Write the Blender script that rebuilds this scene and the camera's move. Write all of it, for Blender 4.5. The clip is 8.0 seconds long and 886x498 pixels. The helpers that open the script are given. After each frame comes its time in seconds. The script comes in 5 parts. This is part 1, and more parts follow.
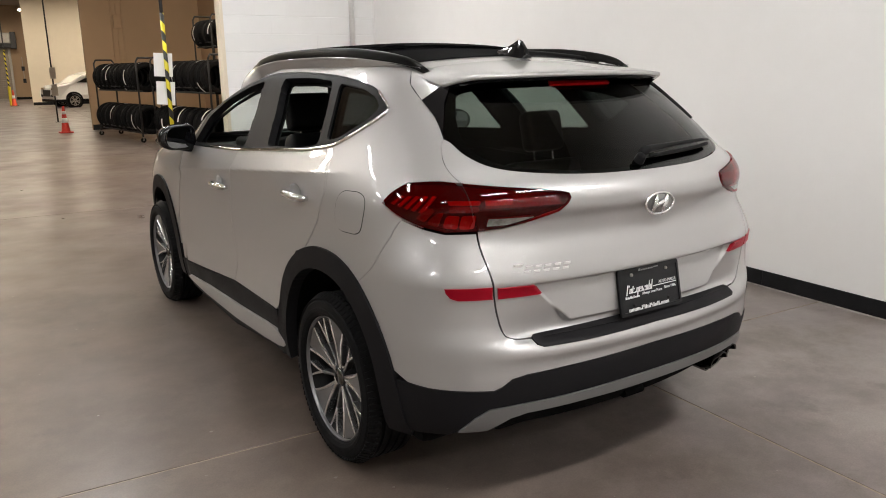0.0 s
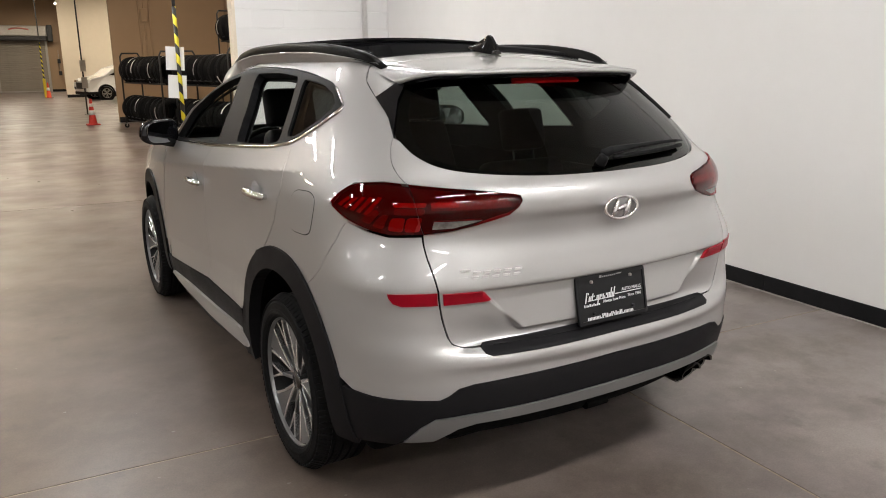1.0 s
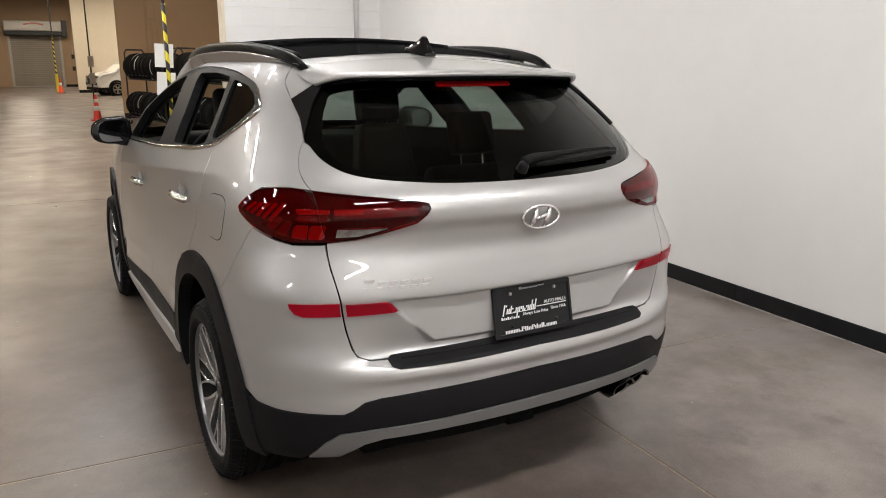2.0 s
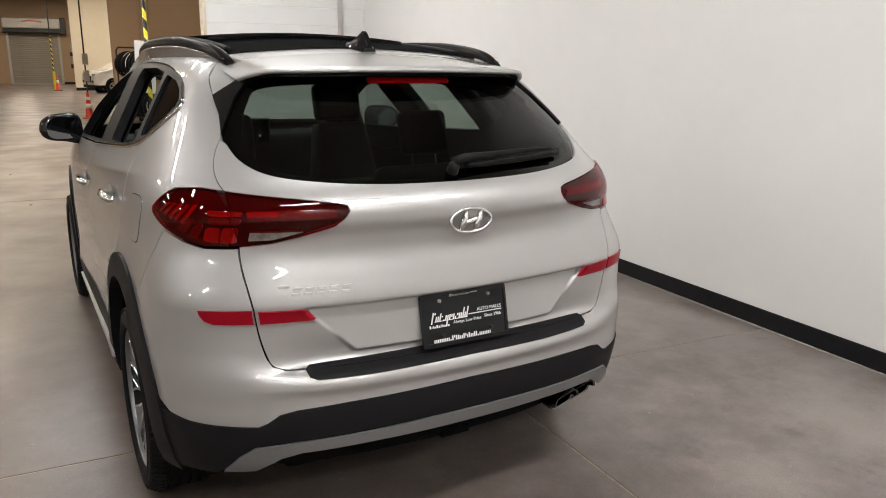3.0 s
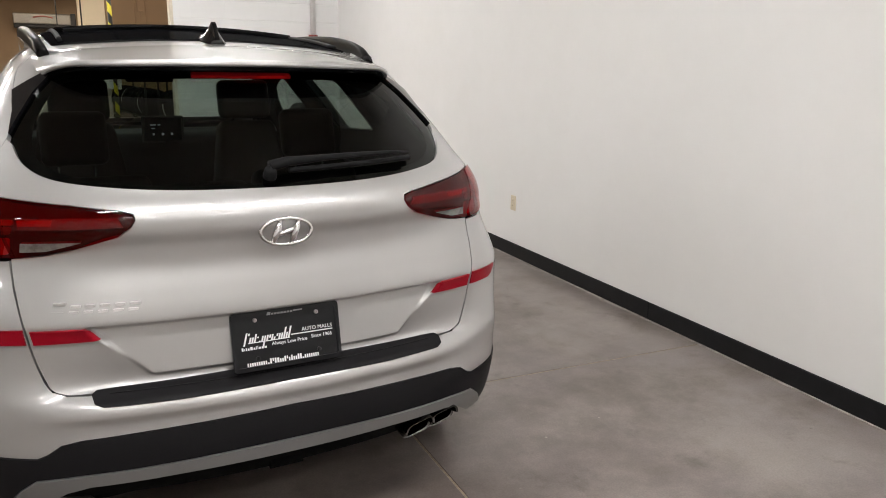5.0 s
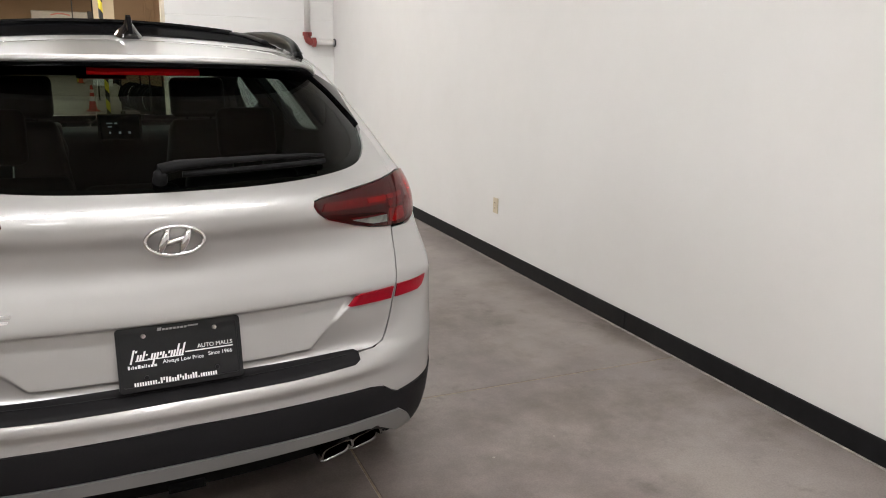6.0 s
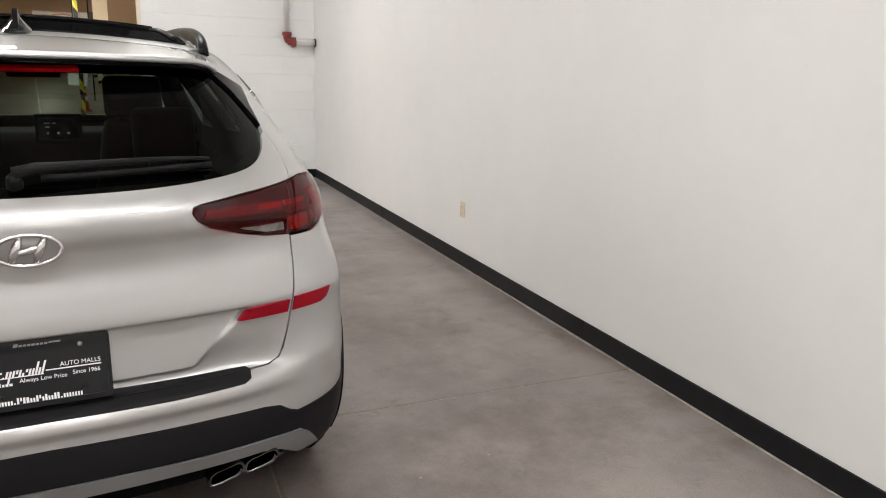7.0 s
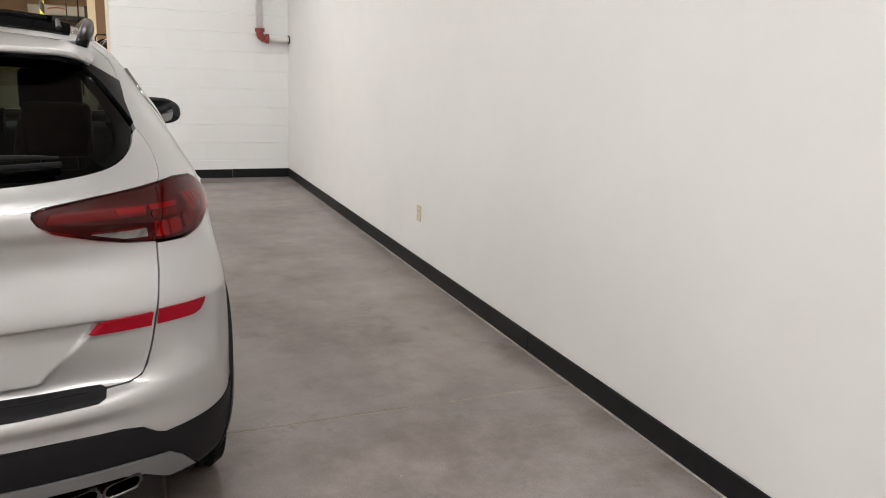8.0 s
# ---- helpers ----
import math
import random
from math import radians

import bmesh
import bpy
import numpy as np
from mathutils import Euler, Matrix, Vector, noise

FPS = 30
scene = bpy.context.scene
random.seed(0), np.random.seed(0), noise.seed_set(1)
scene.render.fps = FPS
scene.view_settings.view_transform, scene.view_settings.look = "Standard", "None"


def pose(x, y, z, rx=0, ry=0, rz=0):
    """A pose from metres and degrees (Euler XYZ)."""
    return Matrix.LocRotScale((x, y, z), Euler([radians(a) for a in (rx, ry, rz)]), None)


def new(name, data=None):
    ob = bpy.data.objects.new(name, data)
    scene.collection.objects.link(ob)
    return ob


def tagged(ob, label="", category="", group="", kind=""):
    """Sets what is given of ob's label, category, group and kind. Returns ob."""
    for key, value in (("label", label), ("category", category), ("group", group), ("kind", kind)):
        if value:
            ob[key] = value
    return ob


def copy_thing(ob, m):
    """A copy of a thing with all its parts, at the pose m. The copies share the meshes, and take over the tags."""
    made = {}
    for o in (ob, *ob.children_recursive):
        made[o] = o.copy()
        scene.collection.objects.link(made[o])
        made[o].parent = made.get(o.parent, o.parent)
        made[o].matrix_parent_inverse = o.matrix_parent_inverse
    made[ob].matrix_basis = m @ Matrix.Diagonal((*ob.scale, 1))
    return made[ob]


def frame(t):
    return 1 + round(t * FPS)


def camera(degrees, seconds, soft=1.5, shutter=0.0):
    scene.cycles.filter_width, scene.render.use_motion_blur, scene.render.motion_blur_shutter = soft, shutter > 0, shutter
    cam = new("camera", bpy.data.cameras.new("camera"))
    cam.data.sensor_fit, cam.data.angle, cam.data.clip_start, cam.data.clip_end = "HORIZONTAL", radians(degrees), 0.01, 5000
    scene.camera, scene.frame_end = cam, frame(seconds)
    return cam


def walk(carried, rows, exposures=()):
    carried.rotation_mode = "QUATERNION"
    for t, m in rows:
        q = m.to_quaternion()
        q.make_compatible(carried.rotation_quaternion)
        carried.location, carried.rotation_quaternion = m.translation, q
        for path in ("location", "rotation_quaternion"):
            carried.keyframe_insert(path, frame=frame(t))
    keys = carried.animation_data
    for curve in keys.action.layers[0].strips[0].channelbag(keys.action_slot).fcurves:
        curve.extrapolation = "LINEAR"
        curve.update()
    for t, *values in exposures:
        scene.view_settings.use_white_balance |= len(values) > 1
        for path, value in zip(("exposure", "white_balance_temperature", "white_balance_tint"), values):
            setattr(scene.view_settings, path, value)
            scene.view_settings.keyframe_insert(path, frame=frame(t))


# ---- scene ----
cam = camera(61.02, 8.0, soft=1.0)
PATH = [
    (0, -2.0666, -2.6286, 1.5383, 76.514, 0.767, -33.682),
    (0.5, -1.9282, -2.6503, 1.5396, 76.353, 0.557, -32.335),
    (1, -1.7867, -2.6894, 1.5392, 76.176, 0.435, -31.24),
    (1.5, -1.6196, -2.7469, 1.5485, 76.148, 0.139, -30.437),
    (3, -1.1994, -2.7933, 1.5339, 76.179, -0.596, -29.847),
    (3.5, -1.0807, -2.8134, 1.5259, 76.208, -0.681, -29.814),
    (4, -0.9041, -2.8516, 1.5407, 76.116, -0.728, -29.525),
    (4.5, -0.7478, -2.8642, 1.5295, 76.131, -0.942, -29.189),
    (6, -0.2512, -2.8393, 1.5278, 75.983, -1.299, -27.167),
    (6.5, -0.0707, -2.8396, 1.531, 76.033, -1.518, -26.874),
    (7, 0.0889, -2.8353, 1.5222, 76.105, -1.523, -26.756),
    (7.5, 0.2804, -2.8238, 1.5252, 76.061, -1.959, -26.686),
    (8, 0.4551, -2.8238, 1.5224, 76.138, -2.422, -26.636),
]
walk(cam, [(t, pose(x, y, z, rx, ry, rz)) for t, x, y, z, rx, ry, rz in PATH])

# ---- world and light ----
world = bpy.data.worlds.new("world")
scene.world = world
world.use_nodes = True
world.node_tree.nodes["Background"].inputs[0].default_value = (0.9, 0.92, 1.0, 1)
world.node_tree.nodes["Background"].inputs[1].default_value = 0.02
LAMP_POWER = 79.0
FAR_POWER = 190.0
CEILING = 5.7
LAMP_Z, FAR_LAMP_Z = 4.28, 5.1

# ---- materials ----
def link(nt, a, b):
    nt.links.new(a, b)


def material(name, color, rough=0.5, metal=0.0, coat=0.0, coat_rough=0.03, grain=0.0, grain_scale=60.0, stain=0.0,
             stain_scale=2.5, stain_color=None, bump=0.0, bump_scale=120.0, rough_var=0.0, spec=0.5, per_piece=0.0):
    """A plain surface with variation of colour at two scales, fine relief and uneven gloss."""
    m = bpy.data.materials.new(name)
    m.use_nodes = True
    nt = m.node_tree
    b = nt.nodes["Principled BSDF"]
    b.inputs["Base Color"].default_value = (*color, 1)
    b.inputs["Roughness"].default_value = rough
    b.inputs["Metallic"].default_value = metal
    b.inputs["Specular IOR Level"].default_value = spec
    b.inputs["Coat Weight"].default_value = coat
    b.inputs["Coat Roughness"].default_value = coat_rough
    at = nt.nodes.new("ShaderNodeTexCoord").outputs["Object"]
    if per_piece:
        geo = nt.nodes.new("ShaderNodeNewGeometry")
        at = geo.outputs["Position"]

    def noise_tex(scale, detail=5.0):
        n = nt.nodes.new("ShaderNodeTexNoise")
        n.inputs["Scale"].default_value = scale
        n.inputs["Detail"].default_value = detail
        n.inputs["Roughness"].default_value = 0.6
        link(nt, at, n.inputs["Vector"])
        return n.outputs[0]

    col = None
    if stain or grain or per_piece:
        rgb = nt.nodes.new("ShaderNodeRGB")
        rgb.outputs[0].default_value = (*color, 1)
        col = rgb.outputs[0]
    if stain:
        ramp = nt.nodes.new("ShaderNodeValToRGB")
        ramp.color_ramp.elements[0].position = 0.32
        ramp.color_ramp.elements[1].position = 0.72
        ramp.color_ramp.interpolation = "EASE"
        link(nt, noise_tex(stain_scale, 8.0), ramp.inputs[0])
        mul = nt.nodes.new("ShaderNodeMath")
        mul.operation = "MULTIPLY"
        mul.inputs[1].default_value = stain
        link(nt, ramp.outputs[0], mul.inputs[0])
        mix = nt.nodes.new("ShaderNodeMix")
        mix.data_type = "RGBA"
        link(nt, mul.outputs[0], mix.inputs[0])
        link(nt, col, mix.inputs[6])
        mix.inputs[7].default_value = (*(stain_color or [c * 0.6 for c in color]), 1)
        col = mix.outputs[2]
    if grain:
        rng = nt.nodes.new("ShaderNodeMapRange")
        rng.inputs[1].default_value, rng.inputs[2].default_value = 0.3, 0.7
        rng.inputs[3].default_value, rng.inputs[4].default_value = 1 - grain, 1 + grain
        link(nt, noise_tex(grain_scale), rng.inputs[0])
        hsv = nt.nodes.new("ShaderNodeHueSaturation")
        link(nt, rng.outputs[0], hsv.inputs["Value"])
        link(nt, col, hsv.inputs["Color"])
        col = hsv.outputs[0]
    if per_piece:
        info = nt.nodes.new("ShaderNodeObjectInfo")
        rng = nt.nodes.new("ShaderNodeMapRange")
        rng.inputs[3].default_value, rng.inputs[4].default_value = 1 - per_piece, 1 + per_piece
        link(nt, info.outputs["Random"], rng.inputs[0])
        hsv = nt.nodes.new("ShaderNodeHueSaturation")
        link(nt, rng.outputs[0], hsv.inputs["Value"])
        link(nt, col, hsv.inputs["Color"])
        col = hsv.outputs[0]
    if col is not None:
        link(nt, col, b.inputs["Base Color"])
    if rough_var:
        rng = nt.nodes.new("ShaderNodeMapRange")
        rng.inputs[1].default_value, rng.inputs[2].default_value = 0.3, 0.7
        rng.inputs[3].default_value, rng.inputs[4].default_value = max(0.02, rough - rough_var), rough + rough_var
        link(nt, noise_tex(stain_scale * 2.3), rng.inputs[0])
        link(nt, rng.outputs[0], b.inputs["Roughness"])
    if bump:
        bp = nt.nodes.new("ShaderNodeBump")
        bp.inputs["Strength"].default_value = bump
        bp.inputs["Distance"].default_value = 0.002
        link(nt, noise_tex(bump_scale), bp.inputs["Height"])
        link(nt, bp.outputs[0], b.inputs["Normal"])
    return m


def clear_glass(name, tint, rough=0.0, ior=1.5):
    """A thin tinted pane: light goes through tinted, and the surface is glossy by Fresnel."""
    m = bpy.data.materials.new(name)
    m.use_nodes = True
    nt = m.node_tree
    nt.nodes.remove(nt.nodes["Principled BSDF"])
    out = nt.nodes["Material Output"]
    tr = nt.nodes.new("ShaderNodeBsdfTransparent")
    tr.inputs[0].default_value = (*tint, 1)
    gl = nt.nodes.new("ShaderNodeBsdfGlossy")
    gl.inputs["Roughness"].default_value = rough
    f0 = ((ior - 1) / (ior + 1)) ** 2
    lw = nt.nodes.new("ShaderNodeLayerWeight")
    lw.inputs[0].default_value = 0.5
    pw = nt.nodes.new("ShaderNodeMath")
    pw.operation = "POWER"
    pw.inputs[1].default_value = 5.0
    link(nt, lw.outputs["Facing"], pw.inputs[0])
    fr = nt.nodes.new("ShaderNodeMath")
    fr.operation = "MULTIPLY_ADD"
    fr.inputs[1].default_value = 1 - f0
    fr.inputs[2].default_value = f0
    link(nt, pw.outputs[0], fr.inputs[0])
    mx = nt.nodes.new("ShaderNodeMixShader")
    link(nt, fr.outputs[0], mx.inputs[0])
    link(nt, tr.outputs[0], mx.inputs[1])
    link(nt, gl.outputs[0], mx.inputs[2])
    link(nt, mx.outputs[0], out.inputs[0])
    return m


def dark_roof_glass():
    """Black panoramic glass: almost all light is swallowed, with a weak even gloss."""
    m = bpy.data.materials.new("black_roof_glass")
    m.use_nodes = True
    nt = m.node_tree
    nt.nodes.remove(nt.nodes["Principled BSDF"])
    di = nt.nodes.new("ShaderNodeBsdfDiffuse")
    di.inputs[0].default_value = (0.004, 0.004, 0.0045, 1)
    gl = nt.nodes.new("ShaderNodeBsdfGlossy")
    gl.inputs["Roughness"].default_value = 0.08
    mx = nt.nodes.new("ShaderNodeMixShader")
    mx.inputs[0].default_value = 0.025
    link(nt, di.outputs[0], mx.inputs[1])
    link(nt, gl.outputs[0], mx.inputs[2])
    link(nt, mx.outputs[0], nt.nodes["Material Output"].inputs[0])
    return m


def glowing(name, color, strength):
    m = bpy.data.materials.new(name)
    m.use_nodes = True
    b = m.node_tree.nodes["Principled BSDF"]
    b.inputs["Base Color"].default_value = (*color, 1)
    b.inputs["Emission Color"].default_value = (*color, 1)
    b.inputs["Emission Strength"].default_value = strength
    return m


def striped(name, a, b_color, period, slant):
    """Diagonal two-coloured warning tape round an upright pole."""
    m = material(name, a, 0.5)
    nt = m.node_tree
    bs = nt.nodes["Principled BSDF"]
    co = nt.nodes.new("ShaderNodeTexCoord")
    sep = nt.nodes.new("ShaderNodeSeparateXYZ")
    link(nt, co.outputs["Object"], sep.inputs[0])
    ma = nt.nodes.new("ShaderNodeMath")
    ma.operation = "MULTIPLY_ADD"
    link(nt, sep.outputs["X"], ma.inputs[0])
    ma.inputs[1].default_value = slant
    link(nt, sep.outputs["Z"], ma.inputs[2])
    md = nt.nodes.new("ShaderNodeMath")
    md.operation = "PINGPONG"
    link(nt, ma.outputs[0], md.inputs[0])
    md.inputs[1].default_value = period
    gt = nt.nodes.new("ShaderNodeMath")
    gt.operation = "GREATER_THAN"
    link(nt, md.outputs[0], gt.inputs[0])
    gt.inputs[1].default_value = period / 2
    mix = nt.nodes.new("ShaderNodeMix")
    mix.data_type = "RGBA"
    link(nt, gt.outputs[0], mix.inputs[0])
    mix.inputs[6].default_value = (*a, 1)
    mix.inputs[7].default_value = (*b_color, 1)
    link(nt, mix.outputs[2], bs.inputs["Base Color"])
    return m


def concrete():
    """Sealed old concrete: cloudy warm and cool patches, fine speckle, pale scuffs, uneven sealer gloss."""
    m = bpy.data.materials.new("sealed_concrete")
    m.use_nodes = True
    nt = m.node_tree
    b = nt.nodes["Principled BSDF"]
    at = nt.nodes.new("ShaderNodeNewGeometry").outputs["Position"]

    def cloud(scale, detail, rough, lo, hi, shift):
        mp = nt.nodes.new("ShaderNodeMapping")
        mp.inputs["Location"].default_value = (shift, shift * 0.7, 0.37)
        link(nt, at, mp.inputs[0])
        n = nt.nodes.new("ShaderNodeTexNoise")
        n.inputs["Scale"].default_value = scale
        n.inputs["Detail"].default_value = detail
        n.inputs["Roughness"].default_value = rough
        link(nt, mp.outputs[0], n.inputs["Vector"])
        r = nt.nodes.new("ShaderNodeMapRange")
        r.interpolation_type = "SMOOTHSTEP"
        r.inputs[1].default_value, r.inputs[2].default_value = lo, hi
        link(nt, n.outputs[0], r.inputs[0])
        return r.outputs[0]

    def blend(fac, a, c):
        mix = nt.nodes.new("ShaderNodeMix")
        mix.data_type = "RGBA"
        link(nt, fac, mix.inputs[0])
        for k, v in ((6, a), (7, c)):
            if isinstance(v, tuple):
                mix.inputs[k].default_value = (*v, 1)
            else:
                link(nt, v, mix.inputs[k])
        return mix.outputs[2]

    def faded(fac, amount):
        f = nt.nodes.new("ShaderNodeMath")
        f.operation = "MULTIPLY"
        f.inputs[1].default_value = amount
        link(nt, fac, f.inputs[0])
        return f.outputs[0]

    # the left side's dimmer, warmer light is put into the colour: darker brown towards -x
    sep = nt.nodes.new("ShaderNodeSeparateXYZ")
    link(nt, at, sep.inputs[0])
    dim_fade = nt.nodes.new("ShaderNodeMapRange")
    dim_fade.interpolation_type = "SMOOTHSTEP"
    dim_fade.inputs[1].default_value, dim_fade.inputs[2].default_value = -2.5, 2.0
    link(nt, sep.outputs[0], dim_fade.inputs[0])
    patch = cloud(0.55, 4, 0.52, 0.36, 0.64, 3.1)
    dim_brown = blend(patch, (0.056, 0.036, 0.022), (0.092, 0.066, 0.048))
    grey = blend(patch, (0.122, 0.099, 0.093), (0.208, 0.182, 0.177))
    col = blend(dim_fade.outputs[0], dim_brown, grey)
    col = blend(faded(cloud(1.5, 7, 0.62, 0.34, 0.74, 11.3), 0.80), col, blend(dim_fade.outputs[0], (0.124, 0.088, 0.063), (0.252, 0.220, 0.202)))
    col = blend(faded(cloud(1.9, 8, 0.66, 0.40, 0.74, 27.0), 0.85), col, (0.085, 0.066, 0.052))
    col = blend(faded(cloud(7.5, 5, 0.65, 0.35, 0.90, 41.0), 0.40), col, blend(dim_fade.outputs[0], (0.155, 0.115, 0.086), (0.28, 0.245, 0.225)))
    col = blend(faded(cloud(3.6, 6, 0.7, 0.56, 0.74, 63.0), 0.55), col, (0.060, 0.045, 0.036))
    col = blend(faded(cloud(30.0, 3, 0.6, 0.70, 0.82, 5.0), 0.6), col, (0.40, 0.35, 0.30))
    fine = cloud(140.0, 3, 0.6, 0.2, 0.8, 1.0)
    hsv = nt.nodes.new("ShaderNodeHueSaturation")
    rng = nt.nodes.new("ShaderNodeMapRange")
    rng.inputs[3].default_value, rng.inputs[4].default_value = 0.86, 1.14
    link(nt, fine, rng.inputs[0])
    link(nt, rng.outputs[0], hsv.inputs["Value"])
    link(nt, col, hsv.inputs["Color"])
    link(nt, hsv.outputs[0], b.inputs["Base Color"])
    rr = nt.nodes.new("ShaderNodeMapRange")
    rr.inputs[3].default_value, rr.inputs[4].default_value = 0.27, 0.42
    link(nt, cloud(1.6, 3, 0.5, 0.2, 0.8, 8.0), rr.inputs[0])
    link(nt, rr.outputs[0], b.inputs["Roughness"])
    b.inputs["Specular IOR Level"].default_value = 0.42
    return m


ROOF_GLASS = dark_roof_glass()
BAR_SILVER = material("bright_badge_silver", (0.72, 0.71, 0.70), 0.30, 0.35, grain=0.03, grain_scale=300)
PAINT = material("champagne_silver_paint", (0.395, 0.388, 0.380), 0.38, 0.44, 1.0, 0.010, grain=0.05, grain_scale=900)
SEAM = material("seam_rubber", (0.012, 0.012, 0.012), 0.7, spec=0.1)
CLADDING = material("grey_black_cladding", (0.0115, 0.011, 0.012), 0.50, grain=0.1, grain_scale=300, bump=0.15, bump_scale=900, rough_var=0.06, spec=0.07)
GLOSS_BLACK = material("gloss_black", (0.006, 0.006, 0.007), 0.06)
RAIL_BLACK = material("black_rail_paint", (0.006, 0.0058, 0.0055), 0.28, spec=0.02)
SATIN_BLACK = material("satin_black_trim", (0.012, 0.012, 0.0125), 0.45, spec=0.04, grain=0.1, grain_scale=200)
SILVER_TRIM = material("silver_painted_trim", (0.42, 0.41, 0.40), 0.38, 0.5, grain=0.04, grain_scale=400)
SKID_GREY = material("grey_skid_paint", (0.175, 0.173, 0.171), 0.42, 0.4, grain=0.04, grain_scale=400)
CHROME = material("chrome", (0.75, 0.75, 0.76), 0.07, 1.0)
DARK_CHROME = material("dark_chrome", (0.16, 0.155, 0.15), 0.2, 1.0)
PRIVACY = clear_glass("privacy_glass", (0.21, 0.255, 0.23), ior=1.5)
QUARTER_TINT = clear_glass("dark_privacy_glass", (0.055, 0.06, 0.058))
DOOR_GLASS = clear_glass("door_glass", (0.80, 0.86, 0.82))
LENS = clear_glass("red_lens", (0.72, 0.020, 0.030), 0.015, 1.45)
LAMP_DARK = material("lamp_housing", (0.05, 0.006, 0.008), 0.35, spec=0.08, grain=0.2, grain_scale=90)
LAMP_RED = material("lamp_red_reflector", (0.34, 0.020, 0.021), 0.3, 0.1, spec=0.2, bump=0.5, bump_scale=260)
LAMP_MID = material("lamp_dull_reflector", (0.16, 0.012, 0.015), 0.35, 0.1, spec=0.15, bump=0.4, bump_scale=300)
LAMP_SILVER = material("lamp_silver_reflector", (0.42, 0.40, 0.39), 0.28, 0.8, stain=0.8, stain_scale=30, stain_color=(0.12, 0.10, 0.10), bump=0.4, bump_scale=200)
REFLEX = material("red_reflector", (0.25, 0.003, 0.012), 0.3, 0.0, 0.0, spec=0.15, grain=0.12, grain_scale=350, bump=0.25, bump_scale=500)
BRAKE_RED = material("brake_light_red", (0.24, 0.003, 0.004), 0.4, spec=0.02)
RUBBER = material("tyre_rubber", (0.008, 0.008, 0.0085), 0.62, spec=0.07, grain=0.2, grain_scale=80, bump=0.3, bump_scale=350, rough_var=0.12)
ALLOY = material("machined_alloy", (0.78, 0.78, 0.78), 0.24, 0.95, grain=0.05, grain_scale=120)
ALLOY_DARK = material("dark_alloy", (0.008, 0.008, 0.0085), 0.45, 0.2, spec=0.2)
ALLOY_GREY = material("grey_alloy", (0.21, 0.21, 0.215), 0.33, 0.8, grain=0.05, grain_scale=60)
STEEL = material("brake_steel", (0.06, 0.058, 0.055), 0.45, 0.8, grain=0.15, grain_scale=60)
CABIN = material("dark_cabin_trim", (0.006, 0.006, 0.0063), 0.7, spec=0.12, grain=0.15, grain_scale=80)
LEATHER = material("black_leather", (0.007, 0.0067, 0.0067), 0.5, spec=0.15, grain=0.1, grain_scale=50, bump=0.25, bump_scale=260)
HEADLINER = material("grey_headliner", (0.035, 0.034, 0.033), 0.9, grain=0.1, grain_scale=200)
MIRROR = material("mirror_glass", (0.85, 0.86, 0.88), 0.02, 1.0)
DIM_MIRROR = material("tinted_mirror_glass", (0.42, 0.43, 0.45), 0.02, 1.0)
PLATE = material("black_plate", (0.008, 0.008, 0.009), 0.32, spec=0.25, grain=0.1, grain_scale=100)
WHITE_INK = material("white_print", (0.78, 0.78, 0.78), 0.45)
GREY_INK = material("grey_print", (0.30, 0.30, 0.30), 0.45)
SCREEN = glowing("dash_screen", (0.6, 0.68, 0.75), 0.16)
UNDER = material("underbody_black", (0.006, 0.006, 0.006), 0.9, grain=0.2, grain_scale=30, spec=0.02)

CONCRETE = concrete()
DUSTY = material("pale_dusty_caulk", (0.30, 0.27, 0.25), 0.8, grain=0.3, grain_scale=25, stain=0.5, stain_scale=6)
JOINT = material("joint_filler", (0.25, 0.205, 0.145), 0.8, grain=0.25, grain_scale=40)
WALL_PAINT = material("white_wall_paint", (0.80, 0.79, 0.775), 0.5, stain=0.5, stain_scale=0.6, stain_color=(0.725, 0.71, 0.69),
                      grain=0.008, grain_scale=5, rough_var=0.04)
BLOCK_PAINT = material("painted_block", (0.80, 0.795, 0.785), 0.5, stain=0.2, stain_scale=1.4, stain_color=(0.73, 0.72, 0.70), bump=0.45, bump_scale=55, per_piece=0.012)
BASE_BLACK = material("black_vinyl_base", (0.008, 0.008, 0.009), 0.5, spec=0.2, grain=0.2, grain_scale=12, stain=0.4, stain_scale=3.0, stain_color=(0.013, 0.013, 0.0135))
TAN = material("tan_wall_paint", (0.37, 0.250, 0.148), 0.6, stain=0.4, stain_scale=0.5, stain_color=(0.30, 0.20, 0.115), grain=0.03, grain_scale=4, bump=0.1, bump_scale=30)
CREAM = material("cream_wall_paint", (0.74, 0.66, 0.53), 0.6, stain=0.3, stain_scale=0.3, stain_color=(0.68, 0.60, 0.47), grain=0.02, grain_scale=4)
CEIL = material("grey_ceiling_deck", (0.46, 0.42, 0.37), 0.75, stain=0.4, stain_scale=0.4, grain=0.06, grain_scale=3)
DOOR_METAL = material("roller_slat_metal", (0.27, 0.235, 0.20), 0.45, 0.35, grain=0.08, grain_scale=20, stain=0.3, stain_scale=0.8)
STEEL_BLACK = material("black_painted_steel", (0.015, 0.015, 0.016), 0.45, grain=0.2, grain_scale=40)
GALV = material("galvanised_steel", (0.40, 0.38, 0.35), 0.4, 0.6, grain=0.12, grain_scale=25)
PIPE_WHITE = material("white_pipe_paint", (0.78, 0.77, 0.75), 0.4, grain=0.03, grain_scale=20)
RED_IRON = material("red_painted_iron", (0.24, 0.040, 0.034), 0.45, grain=0.2, grain_scale=60, bump=0.3, bump_scale=120)
